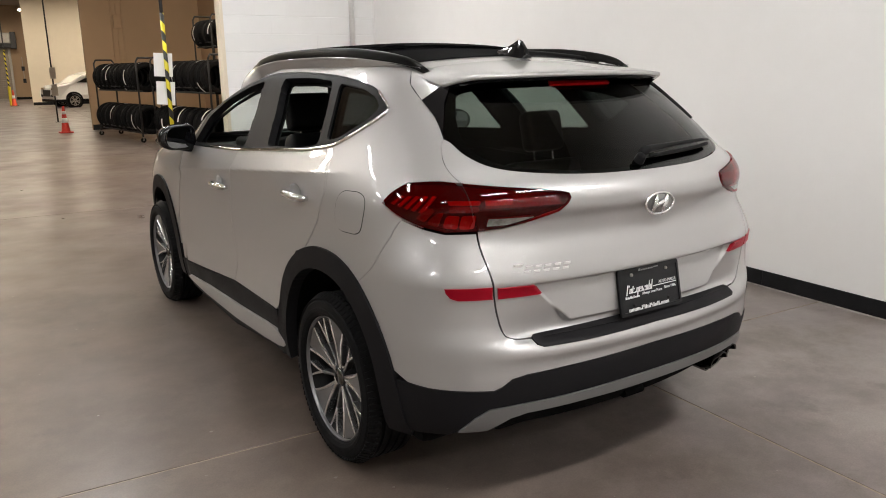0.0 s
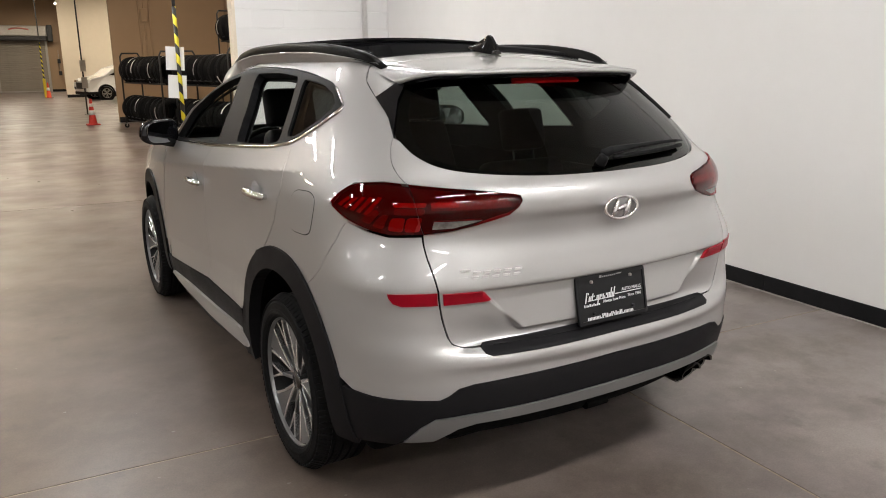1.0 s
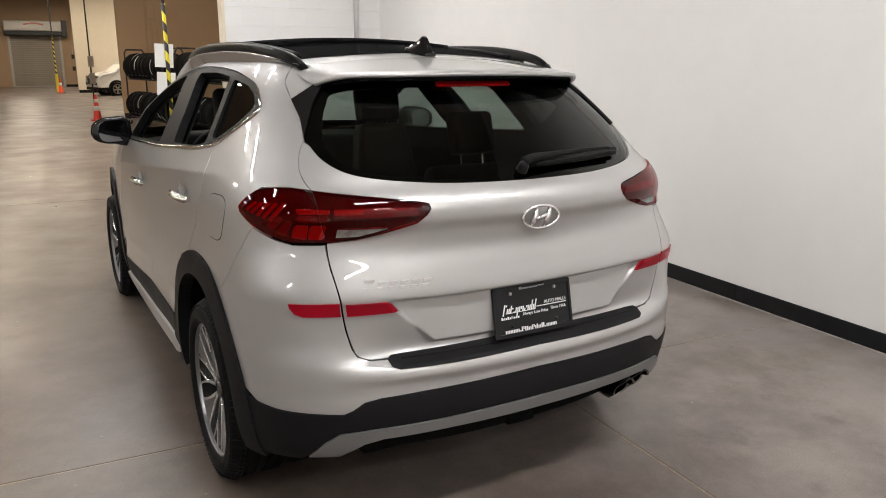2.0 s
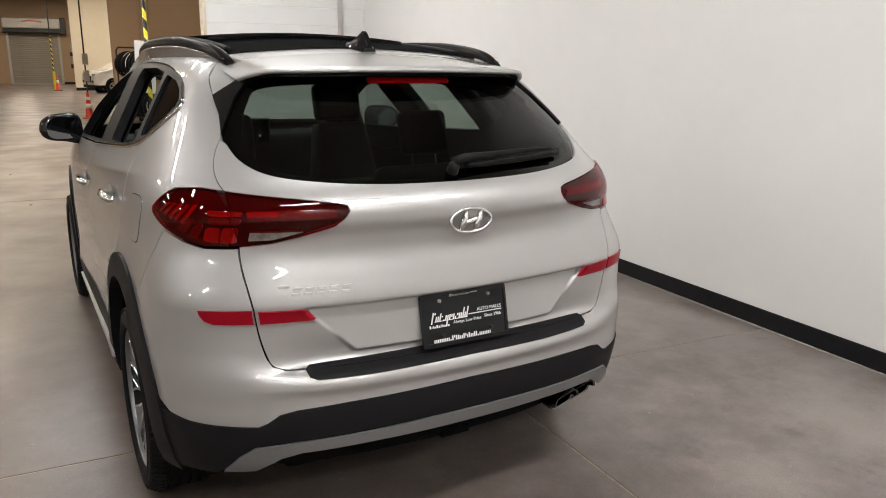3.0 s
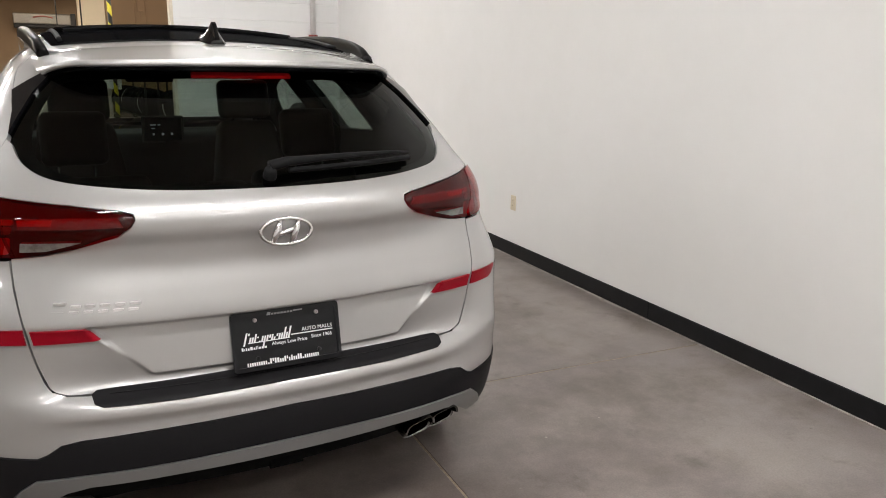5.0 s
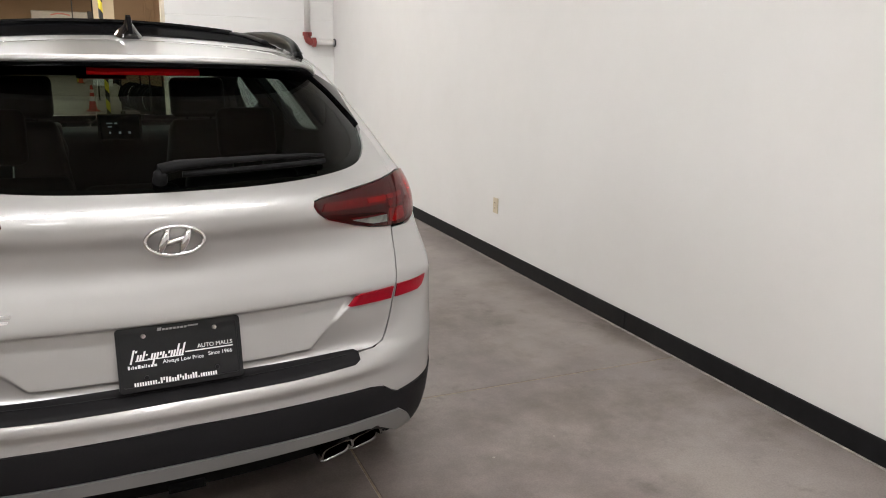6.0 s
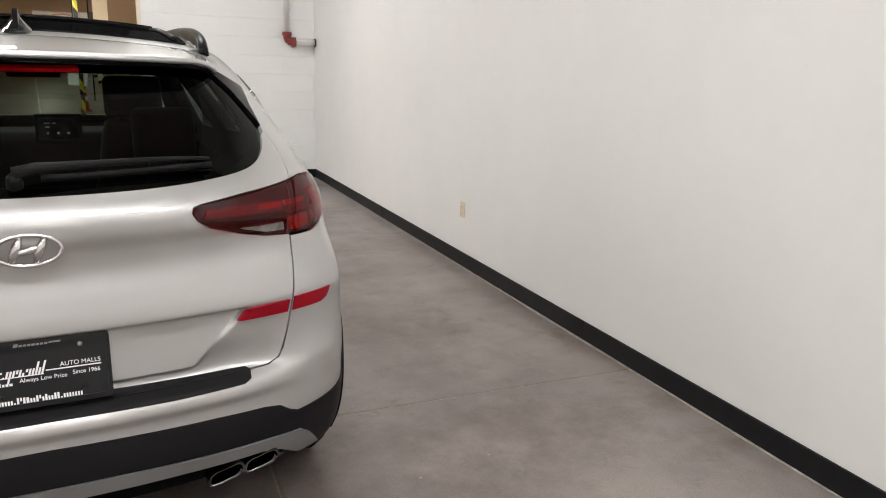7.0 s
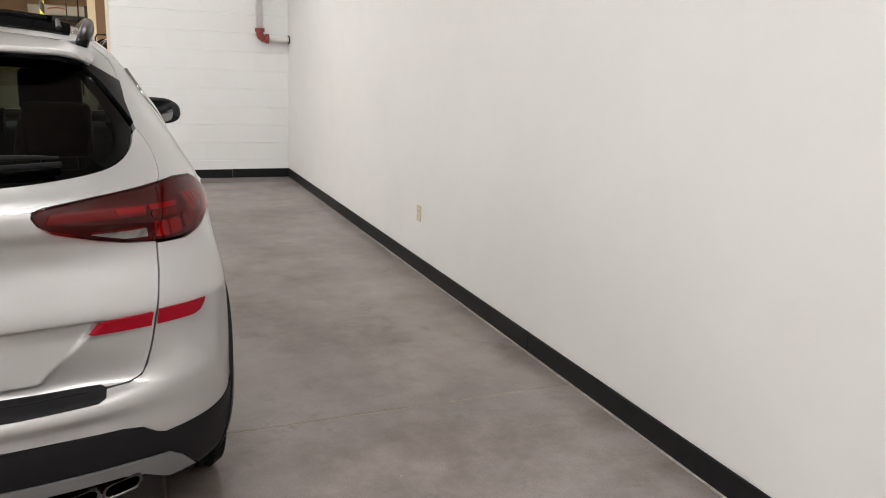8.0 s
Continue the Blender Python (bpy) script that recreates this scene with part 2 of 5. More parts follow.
PAPER = material("white_paper_sign", (0.80, 0.79, 0.77), 0.6, grain=0.02, grain_scale=8)
CONE_ORANGE = material("orange_cone_plastic", (0.72, 0.075, 0.022), 0.5, grain=0.12, grain_scale=20, stain=0.4, stain_scale=5)
CONE_RED = material("red_cone_plastic", (0.60, 0.035, 0.022), 0.5, grain=0.12, grain_scale=20, stain=0.4, stain_scale=5)
CONE_BAND = material("white_reflective_band", (0.72, 0.70, 0.68), 0.35, grain=0.06, grain_scale=30)
IVORY = material("ivory_outlet_plastic", (0.62, 0.54, 0.40), 0.4, grain=0.04, grain_scale=60)
BOX_RED = material("faded_red_paint", (0.50, 0.14, 0.11), 0.5)
TAPE = striped("yellow_black_tape", (0.72, 0.60, 0.03), (0.012, 0.012, 0.012), 0.115, 1.3)
FAR_PAINT = material("white_car_paint", (0.74, 0.73, 0.71), 0.35, 0.0, 1.0, 0.03)
YELLOW = material("yellow_paint", (0.62, 0.50, 0.03), 0.45, grain=0.1, grain_scale=20)
GLOW = glowing("lamp_diffuser", (1.0, 0.985, 0.970), LAMP_POWER)
GLOW_FAR = glowing("warm_lamp_diffuser", (1.0, 0.86, 0.68), FAR_POWER)

# ---- building helpers ----
def part(name, bm, mat, parent=None, label="", smooth=False):
    """Links a bmesh as one mesh object, under a thing or a part where one is given."""
    me = bpy.data.meshes.new(name)
    bm.to_mesh(me)
    bm.free()
    me.materials.append(mat)
    if smooth:
        me.shade_smooth()
    ob = new(name, me)
    ob.parent = parent
    return tagged(ob, label)


def shared(name, me, parent, m=None):
    """One more object on a mesh that already exists."""
    ob = new(name, me)
    ob.parent = parent
    if m is not None:
        ob.matrix_basis = m
    return ob


def thing(name, label, category, at=None, group="", kind=""):
    ob = new(name)
    ob.empty_display_size = 0.1
    if at is not None:
        ob.matrix_basis = at
    return tagged(ob, label, category, group, kind)


def box(lo, hi, bevel=0.0, seg=2, m=None):
    bm = bmesh.new()
    c = [(a + b) / 2 for a, b in zip(lo, hi)]
    d = [abs(b - a) for a, b in zip(lo, hi)]
    bmesh.ops.create_cube(bm, size=1, matrix=Matrix.Translation(c) @ Matrix.Diagonal((*d, 1)))
    if bevel:
        bmesh.ops.bevel(bm, geom=bm.edges[:], offset=min(bevel, min(d) * 0.45), segments=seg, profile=0.6, affect="EDGES")
    if m is not None:
        bm.transform(m)
    return bm


def add(bm, other):
    """Joins a second bmesh into the first."""
    me = bpy.data.meshes.new("joined")
    other.to_mesh(me)
    other.free()
    bm.from_mesh(me)
    bpy.data.meshes.remove(me)
    return bm


def tube(points, radius, seg=12, caps=True):
    """A round bar along a line of points; radius may be one number or one for each point."""
    bm = bmesh.new()
    pts = [Vector(p) for p in points]
    rad = radius if isinstance(radius, (list, tuple)) else [radius] * len(pts)
    rings = []
    side = None
    for i, p in enumerate(pts):
        d = (pts[min(i + 1, len(pts) - 1)] - pts[max(i - 1, 0)]).normalized()
        if side is None:
            side = d.orthogonal().normalized()
        side = (side - d * side.dot(d)).normalized()
        up = d.cross(side)
        rings.append([bm.verts.new(p + (side * math.cos(a) + up * math.sin(a)) * rad[i]) for a in [2 * math.pi * k / seg for k in range(seg)]])
    for a, b in zip(rings, rings[1:]):
        for k in range(seg):
            bm.faces.new((a[k], a[(k + 1) % seg], b[(k + 1) % seg], b[k]))
    if caps:
        bm.faces.new(rings[0][::-1])
        bm.faces.new(rings[-1])
    return bm


def lathe(profile, seg=48, axis="z", closed=False):
    """Turns a line of (radius, height) about an axis."""
    bm = bmesh.new()
    rows = []
    for k in range(seg):
        a = 2 * math.pi * k / seg
        c, s = math.cos(a), math.sin(a)
        if axis == "z":
            rows.append([bm.verts.new((r * c, r * s, h)) for r, h in profile])
        else:
            rows.append([bm.verts.new((h, r * c, r * s)) for r, h in profile])
    n = len(profile)
    for k in range(seg):
        a, b = rows[k], rows[(k + 1) % seg]
        for i in range(n if closed else n - 1):
            j = (i + 1) % n
            bm.faces.new((a[i], b[i], b[j], a[j]))
    bmesh.ops.recalc_face_normals(bm, faces=bm.faces[:])
    return bm


def slab(outline, thick, m=None, bevel=0.0):
    """A flat piece with the outline (x, y) and a thickness upwards."""
    bm = bmesh.new()
    vs = [bm.verts.new((x, y, 0)) for x, y in outline]
    f = bm.faces.new(vs)
    ext = bmesh.ops.extrude_face_region(bm, geom=[f])
    bmesh.ops.translate(bm, vec=(0, 0, thick), verts=[g for g in ext["geom"] if isinstance(g, bmesh.types.BMVert)])
    bmesh.ops.recalc_face_normals(bm, faces=bm.faces[:])
    if bevel:
        bmesh.ops.bevel(bm, geom=bm.edges[:], offset=bevel, segments=2, affect="EDGES")
    if m is not None:
        bm.transform(m)
    return bm


def ribbon(rows, closed=False):
    """A skin over rows of points that all have the same count."""
    bm = bmesh.new()
    vs = [[bm.verts.new(p) for p in row] for row in rows]
    for a, b in zip(vs, vs[1:]):
        n = len(a)
        for k in range(n if closed else n - 1):
            j = (k + 1) % n
            bm.faces.new((a[k], a[j], b[j], b[k]))
    bmesh.ops.recalc_face_normals(bm, faces=bm.faces[:])
    return bm


def letters(text, size, thick=0.0006, bold=0.0):
    """The outline of words as a mesh, centred, in the built-in font."""
    cu = bpy.data.curves.new("letters", "FONT")
    cu.body = text
    cu.size = size
    cu.extrude = thick
    cu.offset = bold
    cu.align_x, cu.align_y = "CENTER", "CENTER"
    ob = bpy.data.objects.new("letters", cu)
    scene.collection.objects.link(ob)
    me = bpy.data.meshes.new_from_object(ob.evaluated_get(bpy.context.evaluated_depsgraph_get()))
    bm = bmesh.new()
    bm.from_mesh(me)
    bpy.data.objects.remove(ob)
    bpy.data.curves.remove(cu)
    bpy.data.meshes.remove(me)
    return bm

# ---- the hall: u runs across to the white side wall (u = 0), v along it ----
HALL = pose(2.655, 0, 0, 0, 0, -3.746)


def structure(name, bm, mat, label="", m=HALL):
    bm.transform(m)
    ob = part(name, bm, mat)
    return tagged(ob, label, name.split("_")[0], kind="structure")


WEST, SOUTH, NORTH, EAST = -21.0, -7.2, 52.5, 9.0
BACK = 6.82          # face of the painted block wall
JAMB = -2.08         # its free end
ALCOVE = 20.35       # face of the tan pier
structure("wall_east", box((0, SOUTH - 0.2, 0), (0.2, BACK + 0.2, CEILING)), WALL_PAINT, "smooth white painted wall with faint roller patches")
wall_block = structure("wall_north", box((JAMB + 0.02, BACK + 0.012, 0), (-0.001, BACK + 0.2, CEILING)), BLOCK_PAINT, "white painted concrete block wall stub")
# Added out of view, close by, so its white bounces onto the tailgate.
structure("wall_south", box((WEST - 0.2, SOUTH - 0.2, 0), (-0.001, SOUTH, CEILING)), WALL_PAINT, "unseen white wall added behind the car to bounce light")
# Added out of view; set far off so the flank reflects a darker hall.
structure("wall_west", box((WEST - 0.2, SOUTH + 0.001, 0), (WEST, NORTH + 0.2, CEILING)), CREAM, "unseen cream side wall added to close the hall")
structure("wall_alcove_side", box((0.7, BACK + 0.202, 0), (0.9, ALCOVE + 0.2, CEILING)), TAN, "tan painted alcove side wall")
structure("wall_alcove_stub", box((0.202, BACK + 0.0, 0), (0.698, BACK + 0.2, CEILING)), TAN, "tan painted wall return")
structure("wall_pier", box((-2.44, ALCOVE, 0), (0.698, ALCOVE + 0.2, CEILING), 0.01), TAN, "tan painted pier beside the tyre racks")
structure("wall_cream", box((-3.20, 41.2, 0), (EAST, 41.4, CEILING)), CREAM, "cream painted cross wall with a black base")
structure("wall_bay_side", box((EAST, ALCOVE, 0), (EAST + 0.2, NORTH, CEILING)), CREAM, "cream painted bay wall")
structure("wall_bay_south", box((0.902, ALCOVE, 0), (EAST, ALCOVE + 0.2, CEILING)), TAN, "tan painted wall closing the bay")
structure("ceiling", box((WEST - 0.2, SOUTH - 0.2, CEILING), (EAST + 0.2, NORTH + 0.2, CEILING + 0.15)), CEIL, "grey brown metal deck ceiling")

# far wall with the roller door's opening
DOOR_L, DOOR_R, DOOR_H = -6.6, -3.85, 3.2
for lo, hi in (((WEST, NORTH, 0), (DOOR_L, NORTH + 0.2, CEILING)), ((DOOR_R, NORTH, 0), (EAST, NORTH + 0.2, CEILING)), ((DOOR_L, NORTH, DOOR_H), (DOOR_R, NORTH + 0.2, CEILING))):
    structure("wall_far", box(lo, hi), TAN, "tan painted far wall beside the roller door")

# floor: cast slabs with filled joints
floor = tagged(part("floor", box((WEST - 0.2, SOUTH - 0.2, -0.2), (EAST + 0.2, NORTH + 0.2, -0.0025), m=HALL), JOINT), "sealed brown grey concrete floor with saw cut joints", "floor", kind="structure")
U_JOINTS = [WEST - 0.2, -14.93, -8.43, -1.93, 4.57, EAST + 0.2]
V_JOINTS = [SOUTH - 0.2, -6.53, -0.03, 6.46, 12.95, 19.45, 25.95, 32.45, 38.95, 45.45, NORTH + 0.2]
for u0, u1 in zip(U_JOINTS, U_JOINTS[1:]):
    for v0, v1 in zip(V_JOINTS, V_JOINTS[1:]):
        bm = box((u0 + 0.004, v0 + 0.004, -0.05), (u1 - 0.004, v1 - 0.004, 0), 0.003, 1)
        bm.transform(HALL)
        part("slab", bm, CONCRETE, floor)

# black vinyl base along the walls
def baseboard(lo, hi):
    structure("baseboard", box(lo, hi, 0.003, 1), BASE_BLACK, "black vinyl wall base")


for v0, v1 in ((-7.19, -3.2), (-3.198, 0.42), (0.422, 4.05), (4.052, BACK - 0.012)):
    baseboard((-0.011, v0, 0.0), (-0.0005, v1, 0.112))
baseboard((-0.72, BACK - 0.011, 0.0), (-0.0005, BACK - 0.0005, 0.112))
baseboard((JAMB + 0.03, BACK - 0.012, 0.0), (-0.722, BACK - 0.0005, 0.108))
baseboard((-2.43, ALCOVE - 0.012, 0), (0.69, ALCOVE - 0.0005, 0.15))
baseboard((-3.19, 41.185, 0), (EAST, 41.1995, 0.15))
baseboard((DOOR_R, NORTH - 0.012, 0), (2.0, NORTH - 0.0005, 0.15))

for v0, v1 in ((-7.19, -4.0), (-3.999, 1.2), (1.201, BACK - 0.013)):
    structure("trim_caulk", box((-0.026, v0, 0.0), (-0.0112, v1, 0.005), 0.002, 1), DUSTY, "pale dusty caulk line along the wall base")

# painted blocks of the wall stub
course = 0.222


def painted_block(length):
    """A block face with its upper and lower edges rounded by the paint."""
    bm = box((0.0001, 0, 0.0003), (length - 0.0001, 0.02, course - 0.0003))
    level = [e for e in bm.edges if abs(e.verts[0].co.x - e.verts[1].co.x) > 0.1 and e.verts[0].co.y < 0.01]
    bmesh.ops.bevel(bm, geom=level, offset=0.0055, segments=2, profile=0.5, affect="EDGES")
    return bm


block, half = painted_block(0.406), painted_block(0.203)
block_me, half_me = bpy.data.meshes.new("block"), bpy.data.meshes.new("half_block")
for bm, me in ((block, block_me), (half, half_me)):
    bm.to_mesh(me)
    bm.free()
    me.materials.append(BLOCK_PAINT)
for k in range(25):
    u = JAMB + 0.03 + (0.2 if k % 2 else 0)
    if k % 2:
        shared("block", half_me, wall_block, HALL @ pose(JAMB + 0.03, BACK, k * course))
    while u < -0.10:
        fit = u < -0.405
        shared("block", block_me if fit else half_me, wall_block, HALL @ pose(u, BACK + random.uniform(-0.0012, 0.0012), k * course))
        u += 0.406 if fit else 0.203
structure("trim_jamb", box((JAMB - 0.012, BACK - 0.012, 0), (JAMB + 0.029, BACK + 0.22, CEILING), 0.006), CREAM, "cream painted steel angle on the wall end")
structure("trim_corner", box((-0.020, BACK + 0.0005, 0.113), (-0.0015, BACK + 0.0115, CEILING)), WALL_PAINT, "white painted corner joint")


# ---- ceiling lights ----
def ceiling_light(glow, label, drop):
    t = thing("ceiling_light", label, "ceiling light", group="ceiling lights")
    bm = box((-0.13, -0.62, 0.03), (0.13, 0.62, 0.09), 0.012)
    part("housing", bm, GALV, t)
    part("diffuser", box((-0.11, -0.6, 0.018), (0.11, 0.6, 0.032), 0.004, 1), glow, t)
    for y in (-0.45, 0.45):
        part("hanger", tube([(0, y, 0.09), (0, y, drop - 0.02)], 0.004, 6), STEEL_BLACK, t)
    return t


near_light = ceiling_light(GLOW, "white linear light fixture hung below the ceiling", CEILING - LAMP_Z)
near_light.matrix_basis = HALL @ pose(-2.6, 0.6, LAMP_Z, 0, 0, 90)
ROWS = ((-1.75, (4.3,)), (-4.1, (5.0, 8.2)), (-7.2, (1.2, 5.2, 8.2)), (-9.6, (-3.4, -0.4, 2.6)), (-11.0, (6.6,)), (-14.5, (-2.0, 4.0, 10.0)))
for u, row in ROWS:
    for v in row:
        copy_thing(near_light, HALL @ pose(u, v, LAMP_Z, 0, 0, 90))
# The -6.5 pair is unseen, added to bounce light off the south wall.
for u, v in ((-0.9, -3.3), (-2.5, -3.3), (-4.1, -3.3), (-2.0, -6.5), (-4.6, -6.5)):
    copy_thing(near_light, HALL @ pose(u, v, LAMP_Z, 0, 0, 90))
# Two follow warm reflections; the others are unseen, added to brighten the far hall.
far_light = ceiling_light(GLOW_FAR, "warm linear light fixture, mostly unseen fill for the far hall", CEILING - FAR_LAMP_Z)
far_light.matrix_basis = HALL @ pose(-6.0, 15.0, FAR_LAMP_Z)
for u, v in ((-6.0, 28.0), (-6.0, 46.0), (-10.5, 46.0), (-3.0, 48.0), (1.5, 28.0), (5.5, 32.0), (-1.2, 9.6), (1.0, 38.0), (-5.5, 40.0), (-4.0, 31.0), (-8.0, 11.2), (-12.5, 15.4), (-0.4, 14.2), (-1.5, 37.0)):
    copy_thing(far_light, HALL @ pose(u, v, FAR_LAMP_Z))


# ---- wall fittings ----
def wall_outlet():
    t = thing("wall_outlet", "ivory duplex power outlet on the white wall", "outlet", HALL @ pose(-0.006, 2.13, 0.44))
    part("cover_plate", box((-0.004, -0.036, -0.06), (0.006, 0.036, 0.06), 0.004), IVORY, t)
    for z in (-0.021, 0.021):
        sock = part("socket", box((-0.007, -0.017, z - 0.014), (-0.003, 0.017, z + 0.014), 0.003), IVORY, t, "ivory socket face")
        for y in (-0.006, 0.006):
            part("slot", box((-0.0078, y - 0.001, z - 0.004), (-0.0068, y + 0.001, z + 0.005)), SEAM, sock)
    part("screw", box((-0.006, -0.003, -0.003), (-0.003, 0.003, 0.003), 0.001), GALV, t)


wall_outlet()


def sprinkler_pipe():
    t = thing("drain_pipe", "white painted pipe with red iron couplings on the block wall", "pipe", HALL @ pose(-0.365, BACK - 0.075, -0.06))
    part("upright_pipe", tube([(0, 0, 1.86), (0, 0, CEILING + 0.06)], 0.036, 20), PIPE_WHITE, t, smooth=True)
    elbow = [(0, 0, 1.90), (0, 0, 1.84), (0.012, 0, 1.81), (0.04, 0, 1.79), (0.09, 0, 1.787)]
    part("elbow", tube(elbow, 0.045, 20), RED_IRON, t, "red iron elbow", smooth=True)
    for m, r in ((pose(0, 0, 1.885), 0.058), (pose(0.085, 0, 1.787, 0, 90, 0), 0.058)):
        bm = lathe([(0.036, -0.022), (r, -0.022), (r, 0.022), (0.036, 0.022)], 24)
        bm.transform(m)
        part("coupling", bm, RED_IRON, t)
        for k in (-1, 1):
            bm = box((-0.014, -0.012, -0.02), (0.014, 0.012, 0.02), 0.004)
            bm.transform(m @ Matrix.Translation((0.0, k * (r + 0.006), 0)))
            part("clamp_lug", bm, RED_IRON, t)
    part("level_pipe", tube([(0.09, 0, 1.787), (0.353, 0, 1.787)], 0.036, 20), PIPE_WHITE, t, smooth=True)
    bm = lathe([(0.036, -0.006), (0.052, -0.006), (0.052, 0.006), (0.036, 0.006)], 24)
    bm.transform(pose(0.353, 0, 1.787, 0, 90, 0))
    part("escutcheon", bm, STEEL_BLACK, t, "dark ring at the wall")
    part("pipe_strap", box((-0.045, 0.02, 2.7), (0.045, 0.075, 2.73), 0.004), GALV, t)


sprinkler_pipe()


# ---- things in the distance ----
def striped_pole():
    t = thing("striped_pole", "dark upright pole wrapped in yellow and black tape", "pole", pose(0.375, 7.15, 0))
    part("post", tube([(0, 0, 0), (0, 0, CEILING)], 0.021, 12), STEEL_BLACK, t, smooth=True)
    part("tape", tube([(0, 0, 0.55), (0, 0, 2.24)], 0.0245, 16), TAPE, t, "yellow and black warning tape", smooth=True)
    part("foot_plate", box((-0.07, -0.07, 0), (0.07, 0.07, 0.01), 0.003), STEEL_BLACK, t)


striped_pole()
for z, turn in ((1.63, 3), (1.29, 4)):
    s = thing("paper_sign", "blank white letter paper sign taped to the pole", "sign", pose(0.345, 7.185, z, 0, turn, -14), group="paper signs")
    part("sheet", box((-0.108, -0.002, -0.14), (0.108, 0.0, 0.14)), PAPER, s)


def traffic_cone(at, main, h, label, bands):
    t = thing("traffic_cone", label, "traffic cone", at, group="traffic cones")
    part("base", box((-0.17 * h / 0.7, -0.17 * h / 0.7, 0), (0.17 * h / 0.7, 0.17 * h / 0.7, 0.035), 0.015), main if h < 0.75 else STEEL_BLACK, t)
    r0, r1 = 0.105 * h / 0.7, 0.028
    part("body", lathe([(r0 + 0.02, 0.03), (r0, 0.06), (r1, h - 0.01), (r1 - 0.008, h), (0.001, h)], 28), main, t, smooth=True)
    for a, b in bands:
        ra, rb = (r0 + (r1 - r0) * k + 0.003 for k in (a, b))
        part("band", lathe([(ra - 0.003, a * h + 0.03), (ra, a * h + 0.03), (rb, b * h + 0.03), (rb - 0.003, b * h + 0.03)], 28), CONE_BAND, t, "white reflective band", smooth=True)
    return t


traffic_cone(pose(0.79, 19.94, 0), CONE_RED, 0.70, "red traffic cone with white bands on a black base", ((0.34, 0.52), (0.66, 0.78)))
traffic_cone(pose(1.30, 41.1, 0), CONE_ORANGE, 0.78, "orange traffic cone with a white band", ((0.45, 0.64),))


def black_pole():
    t = thing("black_pole", "thin black upright pole with small plates", "pole", pose(1.26, 25.2, 0))
    part("post", tube([(0, 0, 0), (0, 0, CEILING)], 0.024, 10), STEEL_BLACK, t, smooth=True)
    part("foot", box((-0.08, -0.08, 0), (0.08, 0.08, 0.012)), STEEL_BLACK, t)
    return t


black_pole()
for z in (1.57, 1.03):
    s = thing("small_plate", "pale grey blank plate fixed to the black pole", "sign", pose(1.275, 25.16, z, 0, 0, -8), group="pole plates")
    part("plate", box((-0.09, -0.004, -0.18), (0.09, 0, 0.18), 0.003), material("pale_plate", (0.46, 0.41, 0.34), 0.6, grain=0.08, grain_scale=10), s)


def far_striped_pole():
    t = thing("striped_pole", "far guard pole with yellow and black tape behind a cone", "pole", pose(1.20, 41.6, 0))
    part("post", tube([(0, 0, 0), (0, 0, CEILING)], 0.03, 10), STEEL_BLACK, t)
    part("tape", tube([(0, 0, 0.9), (0, 0, 2.75)], 0.036, 12), TAPE, t, "yellow and black warning tape")
    part("sleeve", tube([(0, 0, 0), (0, 0, 0.95)], 0.07, 14), YELLOW, t, "yellow sleeve")


far_striped_pole()


def roller_door():
    t = thing("roller_door", "closed grey beige steel roller door with a coil box", "roller door", HALL)
    h = 0.115
    me = bpy.data.meshes.new("slat")
    bm = tube([(DOOR_L, 0, 0), (DOOR_R, 0, 0)], 0.058, 8)
    bm.transform(Matrix.Diagonal((1, 0.45, 1, 1)))
    bm.to_mesh(me)
    bm.free()
    me.materials.append(DOOR_METAL)
    for k in range(int(DOOR_H / h)):
        shared("slat", me, t, pose(0, NORTH + 0.06, 0.12 + k * h))
    part("bottom_bar", box((DOOR_L, NORTH + 0.02, 0), (DOOR_R, NORTH + 0.1, 0.07), 0.01), GALV, t, "pale bottom bar")
    for u in (DOOR_L - 0.06, DOOR_R + 0.06):
        part("guide", box((u - 0.07, NORTH - 0.07, 0), (u + 0.07, NORTH - 0.003, 3.3), 0.01), GALV, t)
    part("hood", box((DOOR_L - 0.25, NORTH - 0.62, 3.15), (DOOR_R + 0.2, NORTH - 0.004, 3.42), 0.05), STEEL_BLACK, t, "dark lower edge of the coil box")
    part("coil_box", box((DOOR_L - 0.25, NORTH - 0.6, 3.42), (DOOR_R + 0.2, NORTH - 0.005, 4.05), 0.06), GALV, t, "grey coil box")
    part("end_plate", box((DOOR_R + 0.2, NORTH - 0.65, 3.1), (DOOR_R + 0.5, NORTH - 0.006, 4.1), 0.03), STEEL_BLACK, t)
    pts = [(DOOR_L + 0.85 + 1.1 * k / 12, NORTH - 0.61, 3.80 + 0.09 * math.sin(math.pi * k / 12)) for k in range(13)]
    part("swoosh", tube(pts, 0.04, 8), BOX_RED, t, "faded red painted stroke")


roller_door()


def wall_switches():
    for z in (1.15, 1.9):
        s = thing("switch_box", "small dark control box on the tan far wall", "switch box", HALL @ pose(-3.15, NORTH - 0.05, z), group="control boxes")
        part("case", box((-0.09, -0.05, -0.13), (0.09, 0.045, 0.13), 0.01), STEEL_BLACK, s)
        part("conduit", tube([(0, 0.02, 0.13), (0, 0.02, 0.7)], 0.015, 8), GALV, s)


wall_switches()


def wall_conduits():
    t = thing("electrical_conduit", "thin tan conduits and a junction box on the tan pier", "conduit", HALL @ pose(-1.55, ALCOVE, 0))
    for u, z in ((-0.12, 0.9), (0.02, 1.0), (0.16, 1.0)):
        part("conduit", tube([(u, -0.02, z), (u, -0.02, CEILING)], 0.012, 8), TAN, t)
    part("junction_box", box((-0.07, -0.07, 2.75), (0.11, -0.002, 3.1), 0.01), TAN, t)


